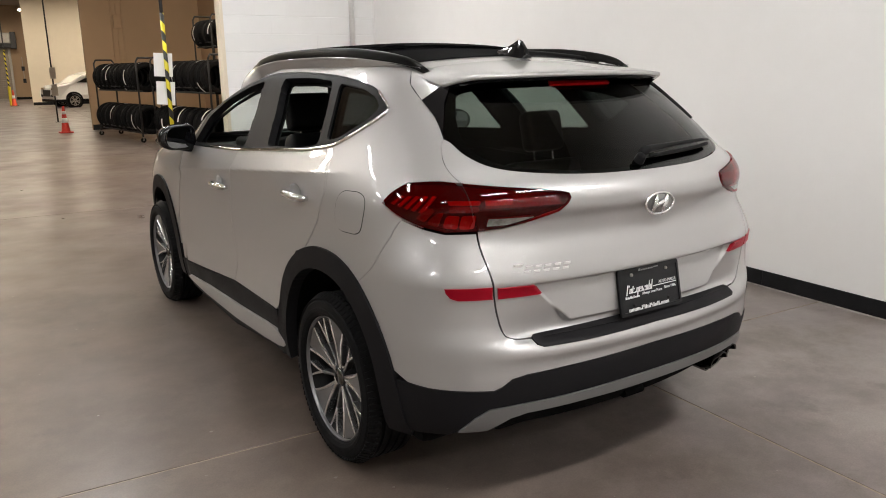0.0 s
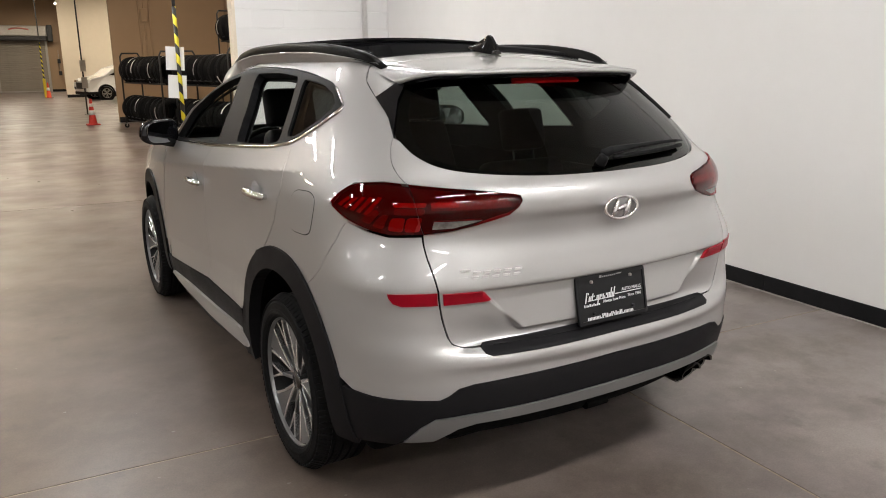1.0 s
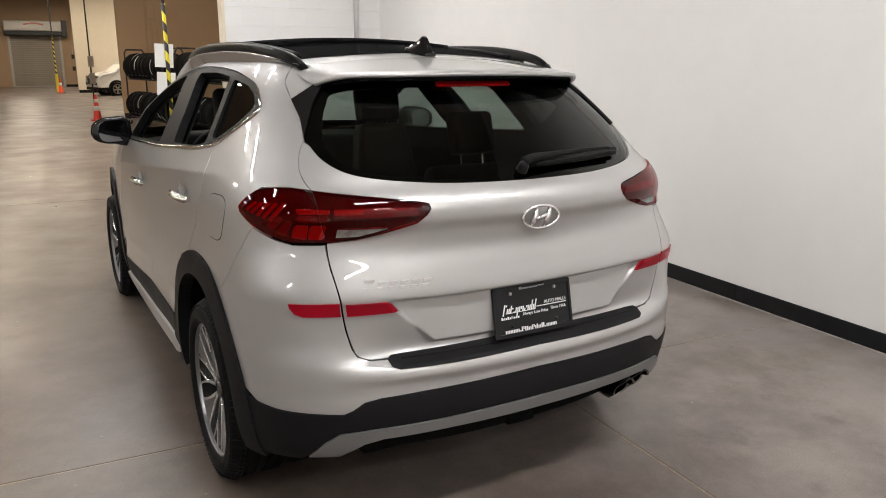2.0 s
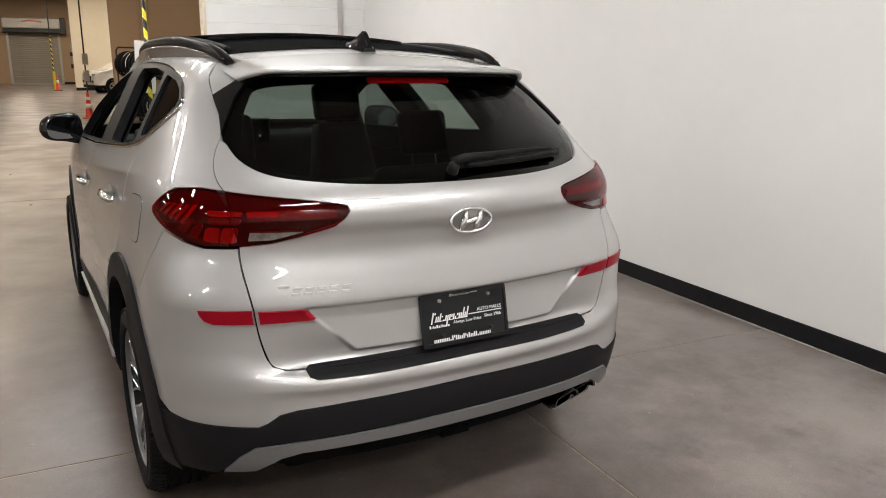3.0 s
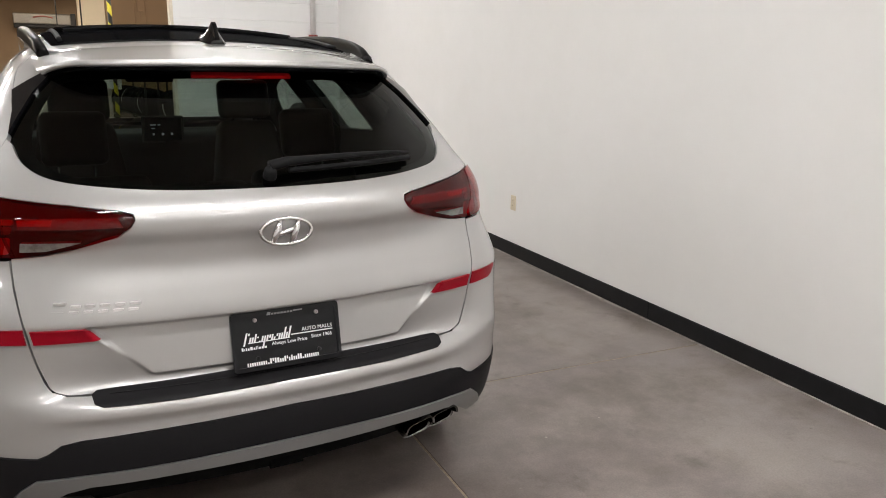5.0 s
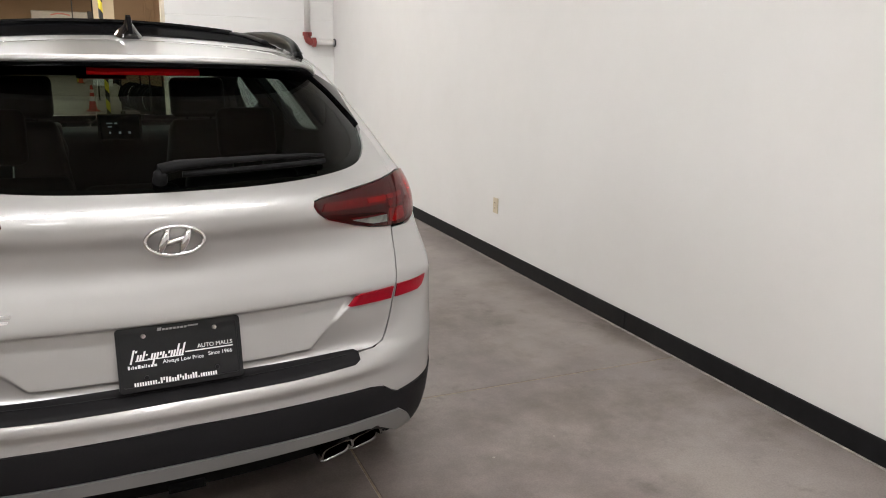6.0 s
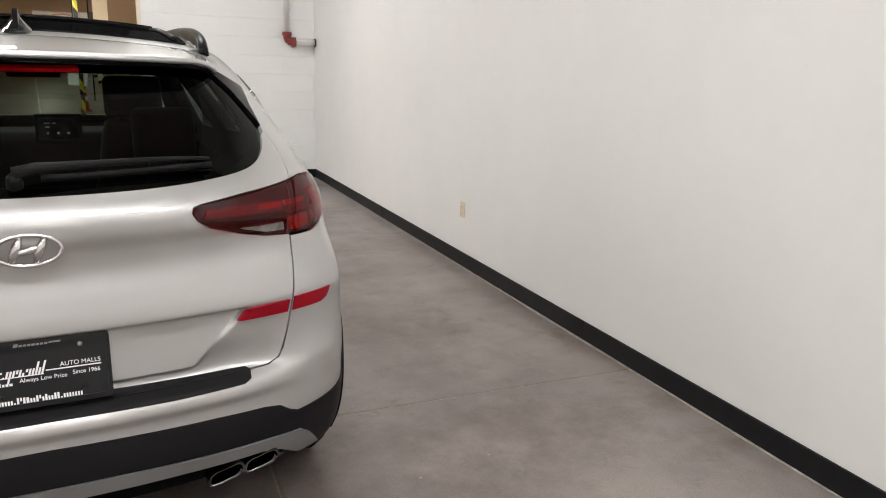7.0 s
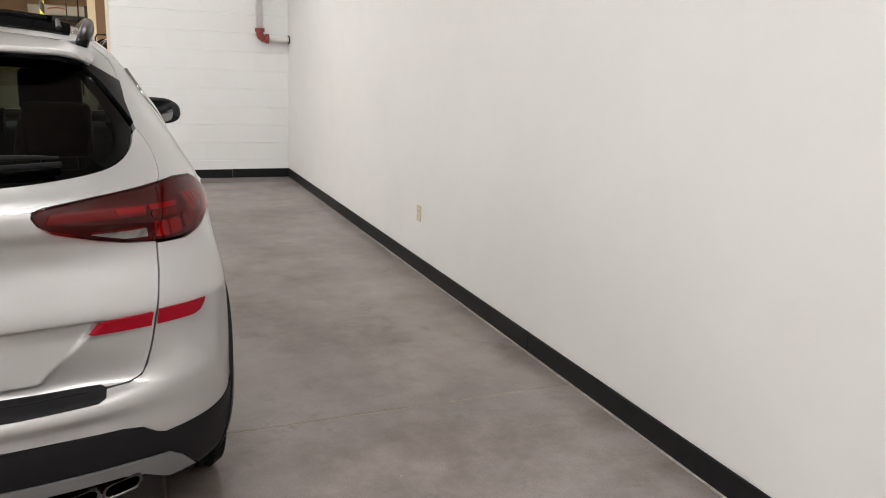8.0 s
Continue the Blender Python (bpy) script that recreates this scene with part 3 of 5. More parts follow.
wall_conduits()


# ---- tyre racks ----
def make_tyre():
    t = thing("car_tyre", "black car tyre standing on the rack", "tyre", group="racked tyres")
    w = 0.105
    prof = [(0.215, -w * 0.75), (0.225, -w * 0.9), (0.26, -w), (0.30, -w * 0.95), (0.322, -w * 0.75)]
    for k in range(5):
        a = -w * 0.62 + k * w * 0.31
        prof += [(0.33, a - 0.008), (0.33, a + 0.008), (0.32, a + 0.010), (0.32, a + w * 0.31 - 0.010)] if k < 4 else [(0.33, a - 0.008), (0.33, a + 0.008)]
    prof += [(0.322, w * 0.75), (0.30, w * 0.95), (0.26, w), (0.225, w * 0.9), (0.215, w * 0.75)]
    part("tread", lathe(prof, 40, "x"), RUBBER, t, smooth=False)
    arc = [radians(a) for a in range(0, 66, 6)]
    part("tread_label", ribbon([[(x, 0.3315 * math.cos(a), 0.3315 * math.sin(a)) for a in arc] for x in (0.015, 0.06)]), CONE_BAND, t, "pale paper tread sticker")
    return t


first_tyre = make_tyre()


def tyre_rack(at, length, tiers):
    t = thing("tyre_rack", "black steel rolling tyre rack filled with tyres", "tyre rack", at, group="tyre racks")
    top = tiers[-1] + 0.42
    for x in (-length / 2, length / 2):
        for y in (-0.24, 0.24):
            part("upright", tube([(x, y, 0.12), (x, y, top - 0.08), (x, y * 0.8, top)], 0.02, 10), STEEL_BLACK, t, smooth=True)
            part("caster", lathe([(0.02, -0.02), (0.055, -0.02), (0.055, 0.02), (0.02, 0.02)], 16, "x"), RUBBER, t).matrix_basis = pose(x, y, 0.055)
            part("fork", box((x - 0.03, y - 0.012, 0.05), (x + 0.03, y + 0.012, 0.13), 0.004), GALV, t)
        part("top_bar", tube([(x, -0.2, top), (x, 0.2, top)], 0.02, 10), STEEL_BLACK, t, smooth=True)
    for z in tiers:
        for y in (-0.17, 0.17):
            part("rail", tube([(-length / 2, y, z - 0.30), (length / 2, y, z - 0.30)], 0.02, 10), STEEL_BLACK, t, smooth=True)
        part("front_rail", tube([(-length / 2, -0.24, z - 0.20), (length / 2, -0.24, z - 0.20)], 0.015, 10), STEEL_BLACK, t, smooth=True)
    return t


used_first = False
for (x, y, yaw, length, tiers) in ((1.83, 16.9, -83.0, 3.0, (0.50, 1.44)), (2.42, 13.55, -83.0, 3.0, (0.50, 1.44)), (3.72, 16.0, -83.0, 1.0, (2.42,))):
    at = pose(x, y, 0, 0, 0, yaw)
    tyre_rack(at, length, tiers)
    n = int(length / 0.30)
    for z in tiers:
        for k in range(n):
            m = at @ pose(-length / 2 + 0.17 + k * (length - 0.3) / (n - 1), random.uniform(-0.02, 0.02), z, random.uniform(0, 360), random.uniform(-4, 4), random.uniform(-14, 14))
            if not used_first:
                first_tyre.matrix_basis = m
                used_first = True
            else:
                copy_thing(first_tyre, m)


# ---- white car far away ----
def parked_car():
    t = thing("parked_car", "white compact sport utility car parked far away", "car", pose(4.60, 38.0, 0, 0, 0, 192))
    side = [(-2.1, 0.35), (-2.2, 0.55), (-2.18, 0.95), (-2.0, 1.05), (-1.2, 1.6), (0.3, 1.62), (0.9, 1.45), (1.35, 1.12), (2.0, 1.0), (2.2, 0.85), (2.25, 0.55), (2.15, 0.33)]
    rows = []
    for y, inset in ((-0.90, 0.06), (-0.88, 0.0), (-0.6, -0.02), (0.6, -0.02), (0.88, 0.0), (0.90, 0.06)):
        rows.append([(x * (1 - inset * 0.25), y * (1.0 if z < 1.06 else 0.82), 0.33 + (z - 0.33) * (1 - inset * 0.3)) for x, z in side])
    bm = ribbon(rows, True)
    bm.verts.ensure_lookup_table()
    n = len(side)
    bm.faces.new(bm.verts[:n])
    bm.faces.new(bm.verts[-n:])
    bmesh.ops.recalc_face_normals(bm, faces=bm.faces[:])
    bmesh.ops.bevel(bm, geom=[e for e in bm.edges if not e.is_boundary and e.calc_face_angle(0) > 0.25], offset=0.05, segments=3, affect="EDGES")
    part("body", bm, FAR_PAINT, t, smooth=False)
    for y in (-0.79, 0.79):
        part("side_window", slab([(-1.15, 1.12), (-0.95, 1.5), (0.25, 1.53), (1.15, 1.14)], 0.01, pose(0, y + (0.012 if y > 0 else -0.002), 0.0, 90, 0, 0)), GLOSS_BLACK, t)
    for x in (-1.3, 1.35):
        for y in (-0.82, 0.82):
            arch = lathe([(0.31, -0.07), (0.40, -0.07), (0.40, 0.07), (0.31, 0.07)], 28)
            arch.transform(pose(x, y * 1.03, 0.33, 90, 0, 0))
            part("wheel_arch", arch, CLADDING, t)
            wheel = part("wheel", lathe([(0.05, -0.12), (0.28, -0.12), (0.315, -0.08), (0.315, 0.08), (0.28, 0.12), (0.22, 0.12), (0.21, 0.06), (0.05, 0.06)], 28), RUBBER, t)
            wheel.matrix_basis = pose(x, y, 0.315, 90, 0, 0)
            for s in (-1, 1):
                for k in range(10):
                    bm = box((0.02, -0.015, -0.008), (0.214, 0.018, 0.008), 0.006)
                    bm.transform(pose(0, 0, s * 0.118, 0, 0, 36 * k + (7 if k % 2 else -7)))
                    part("spoke", bm, GALV, wheel)
                part("rim", lathe([(0.205, s * 0.114), (0.226, s * 0.114), (0.226, s * 0.124), (0.205, s * 0.124)], 28, closed=True), GALV, wheel)
    part("grille", box((2.12, -0.45, 0.52), (2.27, 0.45, 0.82), 0.03), STEEL_BLACK, t)
    for y in (-0.66, 0.66):
        part("headlight", box((2.0, y - 0.18, 0.80), (2.215, y + 0.18, 0.93), 0.04), MIRROR, t)
        part("fog_lamp", box((2.14, y - 0.12, 0.50), (2.26, y + 0.12, 0.62), 0.03), STEEL_BLACK, t)
    part("lower_trim", box((-2.15, -0.905, 0.26), (2.2, 0.905, 0.40), 0.03), CLADDING, t)
    part("windscreen", slab([(-0.62, 0), (0.62, 0), (0.55, 0.52), (-0.55, 0.52)], 0.01, pose(1.36, 0, 1.14, 0, 0, 0) @ pose(0, 0, 0, 0, -52, 0) @ pose(0, 0, 0, 0, 0, 90)), GLOSS_BLACK, t)


parked_car()


# ---- crumbs of paint and paper on the floor ----
bits = bmesh.new()
for _ in range(130):
    u, v, size = random.uniform(-5.5, -0.15), random.uniform(-4.5, 5.5), random.uniform(0.003, 0.009)
    turn = random.uniform(0, 6.28)
    ring = [bits.verts.new((u + size * random.uniform(0.5, 1.3) * math.cos(turn + a), v + size * random.uniform(0.4, 1.0) * math.sin(turn + a), 0.0006 + 0.001 * random.random())) for a in (0, 1.2, 2.4, 3.8, 5.1)]
    bits.faces.new(ring)
ext = bmesh.ops.extrude_face_region(bits, geom=bits.faces[:])
bmesh.ops.translate(bits, vec=(0, 0, 0.0012), verts=[g for g in ext["geom"] if isinstance(g, bmesh.types.BMVert)])
bits.transform(HALL)
tagged(part("floor_crumbs", bits, DUSTY), "pale crumbs of paper and paint scattered on the concrete", "debris", kind="stuff")

# ---- the car: its skin as a function of the running length s and the height z ----
def pchip(xs, ys, q):
    xs = np.asarray(xs, float); ys = np.asarray(ys, float); h = np.diff(xs); d = np.diff(ys) / h
    m = np.zeros(len(xs)); m[0] = d[0]; m[-1] = d[-1]
    for i in range(1, len(xs) - 1):
        if d[i-1] * d[i] > 0:
            a = 2 * h[i] + h[i-1]; b = h[i] + 2 * h[i-1]; m[i] = (a + b) / (a / d[i-1] + b / d[i])
    i = np.clip(np.searchsorted(xs, q) - 1, 0, len(xs) - 2); t = (q - xs[i]) / h[i]
    return ys[i]*(1+2*t)*(1-t)**2 + m[i]*h[i]*t*(1-t)**2 + ys[i+1]*t*t*(3-2*t) + m[i+1]*h[i]*t*t*(t-1)
ZG = np.arange(.10, 1.62, .002)
def smooth(zs, ys, sigma=.007):
    v = pchip(zs, ys, np.clip(ZG, zs[0], zs[-1])); n = int(4 * sigma / .002); k = np.exp(-.5 * (np.arange(-n, n + 1) * .002 / sigma) ** 2)
    return np.convolve(np.pad(v, n, mode="edge"), k / k.sum(), "valid")
REAR = smooth([.16,.24,.30,.36,.44,.50,.53,.56,.588,.606,.614,.635,.648,.660,.672,.69,.76,.840,.853,.875,.93,1.00,1.05,1.095,1.12,1.155,1.18,1.22,1.30,1.40,1.50,1.53,1.55,1.565],
 [-.74,-.79,-.835,-.872,-.890,-.899,-.900,-.897,-.899,-.912,-.913,-.905,-.893,-.856,-.838,-.834,-.851,-.871,-.881,-.879,-.867,-.852,-.861,-.883,-.884,-.868,-.845,-.785,-.695,-.57,-.43,-.36,-.27,-.18])
CORNER = smooth([.16,.24,.30,.36,.44,.50,.53,.56,.60,.64,.68,.72,.78,.84,.853,.875,.93,1.00,1.05,1.095,1.12,1.155,1.18,1.22,1.30,1.40,1.50,1.53,1.55,1.565],
 [-.74,-.79,-.835,-.872,-.890,-.899,-.900,-.898,-.900,-.896,-.884,-.872,-.866,-.873,-.880,-.879,-.867,-.852,-.861,-.883,-.884,-.868,-.845,-.785,-.695,-.57,-.43,-.36,-.27,-.18], .010)
HALF = smooth([.16,.24,.36,.44,.56,.70,.85,.95,1.03,1.08,1.12,1.16,1.20,1.25,1.30,1.40,1.48,1.52,1.55,1.57],
 [.83,.865,.895,.902,.905,.907,.900,.888,.882,.874,.861,.843,.822,.795,.766,.706,.655,.622,.585,.55], .012)
BOX = smooth([.16,.44,.62,.84,.90,.98,1.08,1.25,1.40,1.57],[9,10.5,11,12.2,11.3,9.2,7.6,8.0,8.4,8], .05)
FRONT = smooth([.16,.3,.5,.8,.95,1.0,1.04,1.08,1.11,1.14,1.3,1.45,1.52,1.57],[3.3,3.45,3.56,3.56,3.46,3.32,3.15,2.85,2.55,2.35,2.05,1.68,1.42,1.22], .01)
YC = .6
# reference outline for the running length s
_ph = np.linspace(0, np.pi/2, 4001)
_xr = .89*np.sin(_ph); _yr = YC - 1.47*np.cos(_ph)**(2/9.)
SR = np.concatenate([[0], np.cumsum(np.hypot(np.diff(_xr), np.diff(_yr)))])
SQ = SR[-1]            # s at y = YC
S1 = SQ + 1.0          # s where the nose begins to round
def gauss(a, b): return np.exp(-(a / b) ** 2)
def step(a, b, v):
    t = np.clip((v - a) / (b - a), 0, 1); return t * t * (3 - 2 * t)
def base(s, z):
    s, z = np.broadcast_arrays(np.asarray(s, float), np.asarray(z, float)); a = np.abs(s)
    r, w, p, f = (np.interp(z, ZG, t) for t in (REAR, HALF, BOX, FRONT))
    bend = step(.44, .74, a)
    r = r * (1 - bend) + np.interp(z, ZG, CORNER) * bend
    ph = np.interp(a, SR, _ph)
    y2 = np.minimum(1.6, f - .45)
    x = w * np.sin(ph); y = YC - (YC - r) * np.maximum(np.cos(ph), 0) ** (2 / p)
    side = a > SQ
    y = np.where(side, YC + (y2 - YC) * np.clip((a - SQ) / (S1 - SQ), 0, 1), y)
    nose = a > S1
    q = np.clip((a - S1) / 2.6, 0, 1) * np.pi / 2
    y = np.where(nose, y2 + (f - y2) * np.sin(q) ** .8, y)
    x = np.where(nose, w * np.maximum(np.cos(q), 0) ** .3, x)
    # flares over the wheels
    x = x + np.where(a > .75, .012 * gauss(np.hypot(y + .05, z - .345) - .40, .12) * step(1.0, .8, z), 0)
    # plate recess in the tailgate
    edge = .481 - .98 * (.813 - z)
    y = y + (-.858 + .10 * (z - .69) - r) * step(edge + .010, edge - .010, x) * step(.690, .702, z) * step(.853, .840, z) * (a < .7)
    # shoulder crease along the doors
    d = z - (1.158 - .0885 * y)
    x = x + np.where(a > 1.0, .011 * np.where(d > 0, np.exp(-np.abs(d) / .05), np.exp(-np.abs(d) / .035)) * step(-.28, .15, y) * step(2.9, 2.2, y), 0)
    # flared foot of the doors
    x = x + np.where(a > 1.0, .11 * np.clip(.692 - .0786 * y - z, 0, .10) * step(.40, .46, y) * step(2.02, 1.92, y), 0)
    return np.stack([np.sign(s) * x, y, z], -1)
def surf(s, z, off=0):
    e = .004
    p = base(s, z); du = base(np.asarray(s) + e, z) - base(np.asarray(s) - e, z); dv = base(s, np.asarray(z) + e) - base(s, np.asarray(z) - e)
    n = np.cross(du, dv); n /= np.linalg.norm(n, axis=-1, keepdims=True) + 1e-12
    return p + off * n, n

from mathutils.geometry import delaunay_2d_cdt


def at_y(y, z):
    """The running length s on the flank where the skin at height z reaches y."""
    y, z = np.asarray(y, float), np.asarray(z, float)
    lo, hi = np.full(y.shape, 0.5), np.full(y.shape, 4.69)
    for _ in range(32):
        mid = (lo + hi) / 2
        low = base(mid, z)[..., 1] < y
        lo, hi = np.where(low, mid, lo), np.where(low, hi, mid)
    return lo


def flank(points):
    fine = []
    for a, b in zip(points, points[1:]):
        k = max(1, int(math.hypot(b[0] - a[0], b[1] - a[1]) / 0.04))
        fine += [(a[0] + (b[0] - a[0]) * j / k, a[1] + (b[1] - a[1]) * j / k) for j in range(k)]
    p = np.array(fine + [points[-1]], float)
    return list(zip(at_y(p[:, 0], p[:, 1]).tolist(), p[:, 1].tolist()))


def loop(points):
    """A closed outline on the flank."""
    return flank(list(points) + [points[0]])[:-1]


def rounded(points, times=2):
    """Softens the corners of a closed outline; a point given twice stays sharp."""
    pts = [tuple(p) for p in points]
    for _ in range(times):
        out = []
        n = len(pts)
        for i in range(n):
            a, b = pts[i], pts[(i + 1) % n]
            if a == b:
                out += [a, a]
                continue
            sharp_a, sharp_b = pts[i - 1] == a, pts[(i + 2) % n] == b
            if not sharp_a:
                out.append((a[0] * 0.75 + b[0] * 0.25, a[1] * 0.75 + b[1] * 0.25))
            if not sharp_b:
                out.append((a[0] * 0.25 + b[0] * 0.75, a[1] * 0.25 + b[1] * 0.75))
        pts = out
    return pts


def dense(points, gap):
    """Even steps along a closed outline."""
    out = []
    n = len(points)
    for i in range(n):
        a, b = np.array(points[i]), np.array(points[(i + 1) % n])
        d = np.linalg.norm(b - a)
        if d < 1e-5:
            continue
        k = max(1, int(math.ceil(d / gap)))
        out += [tuple(a + (b - a) * j / k) for j in range(k)]
    return out


def shrink(points, by):
    """Moves a closed outline inwards by a little."""
    p = np.array(points)
    area = np.sum(p[:, 0] * np.roll(p[:, 1], -1) - np.roll(p[:, 0], -1) * p[:, 1])
    t = np.roll(p, -1, 0) - np.roll(p, 1, 0)
    t /= np.linalg.norm(t, axis=1, keepdims=True) + 1e-9
    n = np.stack([-t[:, 1], t[:, 0]], 1) * (1 if area > 0 else -1)
    return [tuple(q) for q in p + n * by]


def inside(q, poly):
    x, y = q[:, 0], q[:, 1]
    r = np.zeros(len(q), bool)
    p = np.array(poly)
    for a, b in zip(p, np.roll(p, -1, 0)):
        c = (a[1] > y) != (b[1] > y)
        with np.errstate(divide="ignore", invalid="ignore"):
            r ^= c & (x < (b[0] - a[0]) * (y - a[1]) / (b[1] - a[1] + 1e-15) + a[0])
    return r


def near(q, poly):
    d = np.full(len(q), 9.0)
    p = np.array(poly)
    for a, b in zip(p, np.roll(p, -1, 0)):
        e = b - a
        t = np.clip(((q - a) @ e) / (e @ e + 1e-12), 0, 1)
        d = np.minimum(d, np.hypot(*(q - a - t[:, None] * e).T))
    return d


def skin_panel(name, outline, mat, parent, off=0.0, gap=0.0, rim=0.012, grid=0.025, holes=(), label="", skin=None, mirror=1):
    """A piece of the skin with the outline (s, z): a smooth face that follows the skin, and edges turned inwards."""
    skin = skin or surf
    loops = [dense(shrink(dense(outline, grid * 0.6), gap) if gap else outline, grid * 0.6)]
    loops += [dense(h, grid * 0.6) for h in holes]
    loops = [[(a * mirror, b) for a, b in l] for l in loops]
    p = np.array(loops[0])
    lo, hi = p.min(0), p.max(0)
    gx, gy = np.meshgrid(np.arange(lo[0], hi[0], grid), np.arange(lo[1], hi[1], grid * 0.8))
    q = np.stack([gx.ravel(), gy.ravel()], 1)
    ok = inside(q, loops[0])
    for h in loops[1:]:
        ok &= ~inside(q, h)
    q = q[ok]
    if len(q):
        keep = np.ones(len(q), bool)
        for l in loops:
            keep &= near(q, l) > grid * 0.35
        q = q[keep]
    pts, edges = [], []
    for l in loops:
        i = len(pts)
        pts += l
        edges += [(i + k, i + (k + 1) % len(l)) for k in range(len(l))]
    pts += [tuple(r) for r in q]
    vs, _, fs, *_ = delaunay_2d_cdt([Vector(v) for v in pts], edges, [], 0, 1e-6)
    v2 = np.array([(v.x, v.y) for v in vs])
    tri = np.array([list(f) for f in fs])
    cen = v2[tri].mean(1)
    ok = inside(cen, loops[0])
    for h in loops[1:]:
        ok &= ~inside(cen, h)
    tri = tri[ok]
    top, nor = skin(v2[:, 0], v2[:, 1], off)
    turn = np.einsum("ij,ij->i", np.cross(top[tri[:, 1]] - top[tri[:, 0]], top[tri[:, 2]] - top[tri[:, 0]]), nor[tri[:, 0]]) < 0
    tri[turn] = tri[turn][:, ::-1]
    tri = tri.tolist()
    verts = [tuple(v) for v in top]
    normals = [tuple(n) for n in nor]
    faces = []
    for a, b, c in tri:
        faces.append((a, b, c))
    for l in loops:
        la = np.array(l)
        t, n = skin(la[:, 0], la[:, 1], off)
        d, _ = skin(la[:, 0], la[:, 1], off - rim)
        i, k = len(verts), len(l)
        # a small roll over the edge, then the turned-in lip
        verts += [tuple(v) for v in t] + [tuple(v) for v in d]
        normals += [(0, 0, 0)] * (2 * k)
        area = np.sum(la[:, 0] * np.roll(la[:, 1], -1) - np.roll(la[:, 0], -1) * la[:, 1])
        for j in range(k):
            m = (j + 1) % k
            f = (i + j, i + m, i + k + m, i + k + j)
            faces.append(f if area > 0 else f[::-1])
    me = bpy.data.meshes.new(name)
    me.from_pydata(verts, [], faces)
    me.materials.append(mat)
    me.shade_smooth()
    me.normals_split_custom_set_from_vertices(normals)
    ob = new(name, me)
    ob.parent = parent
    return tagged(ob, label)


def fillet(points, r=0.03):
    """Rounds every corner of a closed outline by about r."""
    out = []
    n = len(points)
    for i in range(n):
        a, b, c = (np.array(points[j % n], float) for j in (i - 1, i, i + 1))
        da, dc = a - b, c - b
        la, lc = np.linalg.norm(da), np.linalg.norm(dc)
        k = min(r, la * 0.45, lc * 0.45)
        p, q = b + da / la * k, b + dc / lc * k
        out += [tuple((1 - t) ** 2 * p + 2 * t * (1 - t) * b + t * t * q) for t in (0, 0.25, 0.5, 0.75, 1)]
    return out


def mirrored(half):
    """The full outline of a piece that lies across the middle, from its half: both ends on s = 0."""
    return [(s, z) for s, z in half] + [(-s, z) for s, z in half[::-1] if abs(s) > 1e-6]


car = thing("sport_utility_car", "champagne silver compact sport utility car parked on the concrete", "car")
WHEEL_R, REAR_AXLE, FRONT_AXLE = 0.343, -0.045, 2.625

# ---- outlines on the skin ----
def spline(points, n=5):
    """A smooth open line through the points, with n steps between two of them."""
    q = np.array([points[0]] + list(points) + [points[-1]], float)
    out = []
    for i in range(1, len(q) - 2):
        for k in range(n):
            a = k / n
            out.append(tuple(0.5 * (2 * q[i] + (q[i + 1] - q[i - 1]) * a + (2 * q[i - 1] - 5 * q[i] + 4 * q[i + 1] - q[i + 2]) * a * a + (3 * q[i] - q[i - 1] - 3 * q[i + 1] + q[i + 2]) * a ** 3)))
    return out + [tuple(points[-1])]


GATE_SEAM = spline([(0.80, 1.31), (0.808, 1.287), (0.81, 1.262), (0.806, 1.236), (0.796, 1.213), (0.782, 1.193), (0.763, 1.177)])
GATE_SEAM_LOW = spline([(0.692, 1.025), (0.686, 0.95), (0.661, 0.85), (0.640, 0.765), (0.620, 0.706), (0.605, 0.679), (0.570, 0.665), (0.52, 0.662)])
GLASS_LOW = spline([(0.0, 1.188), (0.28, 1.191), (0.50, 1.203), (0.637, 1.221), (0.723, 1.256), (0.775, 1.297)])
LAMP_TOP = [(0.763, 1.177), (0.556, 1.161), (0.43, 1.147), (0.402, 1.140), (0.395, 1.125)]
LAMP_LOW = [(0.404, 1.106), (0.432, 1.082), (0.533, 1.050), (0.606, 1.034), (0.69, 1.025)]
LAMP_OUT = [(0.763, 1.177), (0.84, 1.182), (0.95, 1.172), (1.015, 1.135), (1.045, 1.098), (0.962, 1.062), (0.872, 1.034), (0.80, 1.021), (0.69, 1.025)]
WING_SEAM = spline([(0.80, 1.31), (0.824, 1.375), (0.874, 1.43), (0.925, 1.484), (0.91, 1.523), (0.86, 1.552)])


def arch(yc, a, b, start, end, n, power=2.2):
    out = []
    for k in range(n + 1):
        t = radians(start + (end - start) * k / n)
        c, s = math.cos(t), math.sin(t)
        out.append((yc + a * math.copysign(abs(c) ** (2 / power), c), 0.345 + b * math.copysign(abs(s) ** (2 / power), s)))
    return out


ARCH_R, ARCH_F = -0.055, 2.585
DLO = spline([(1.90, 1.128), (1.82, 1.29), (1.62, 1.395), (1.37, 1.474), (1.10, 1.522), (0.75, 1.530), (0.35, 1.517), (0.03, 1.485), (-0.09, 1.458), (-0.185, 1.414), (-0.205, 1.398), (-0.185, 1.375), (-0.10, 1.325), (0.04, 1.262), (0.16, 1.240), (0.34, 1.218), (1.03, 1.166)])
DIVIDE = spline([(1.03, 1.15), (1.068, 1.067), (1.078, 0.968), (1.065, 0.853), (1.01, 0.70), (0.995, 0.60), (1.03, 0.505)])
DOOR_EDGE = [(0.05, 1.244), (0.01, 1.168), (-0.01, 1.088), (0.035, 0.975), (0.095, 0.895), (0.125, 0.86)]

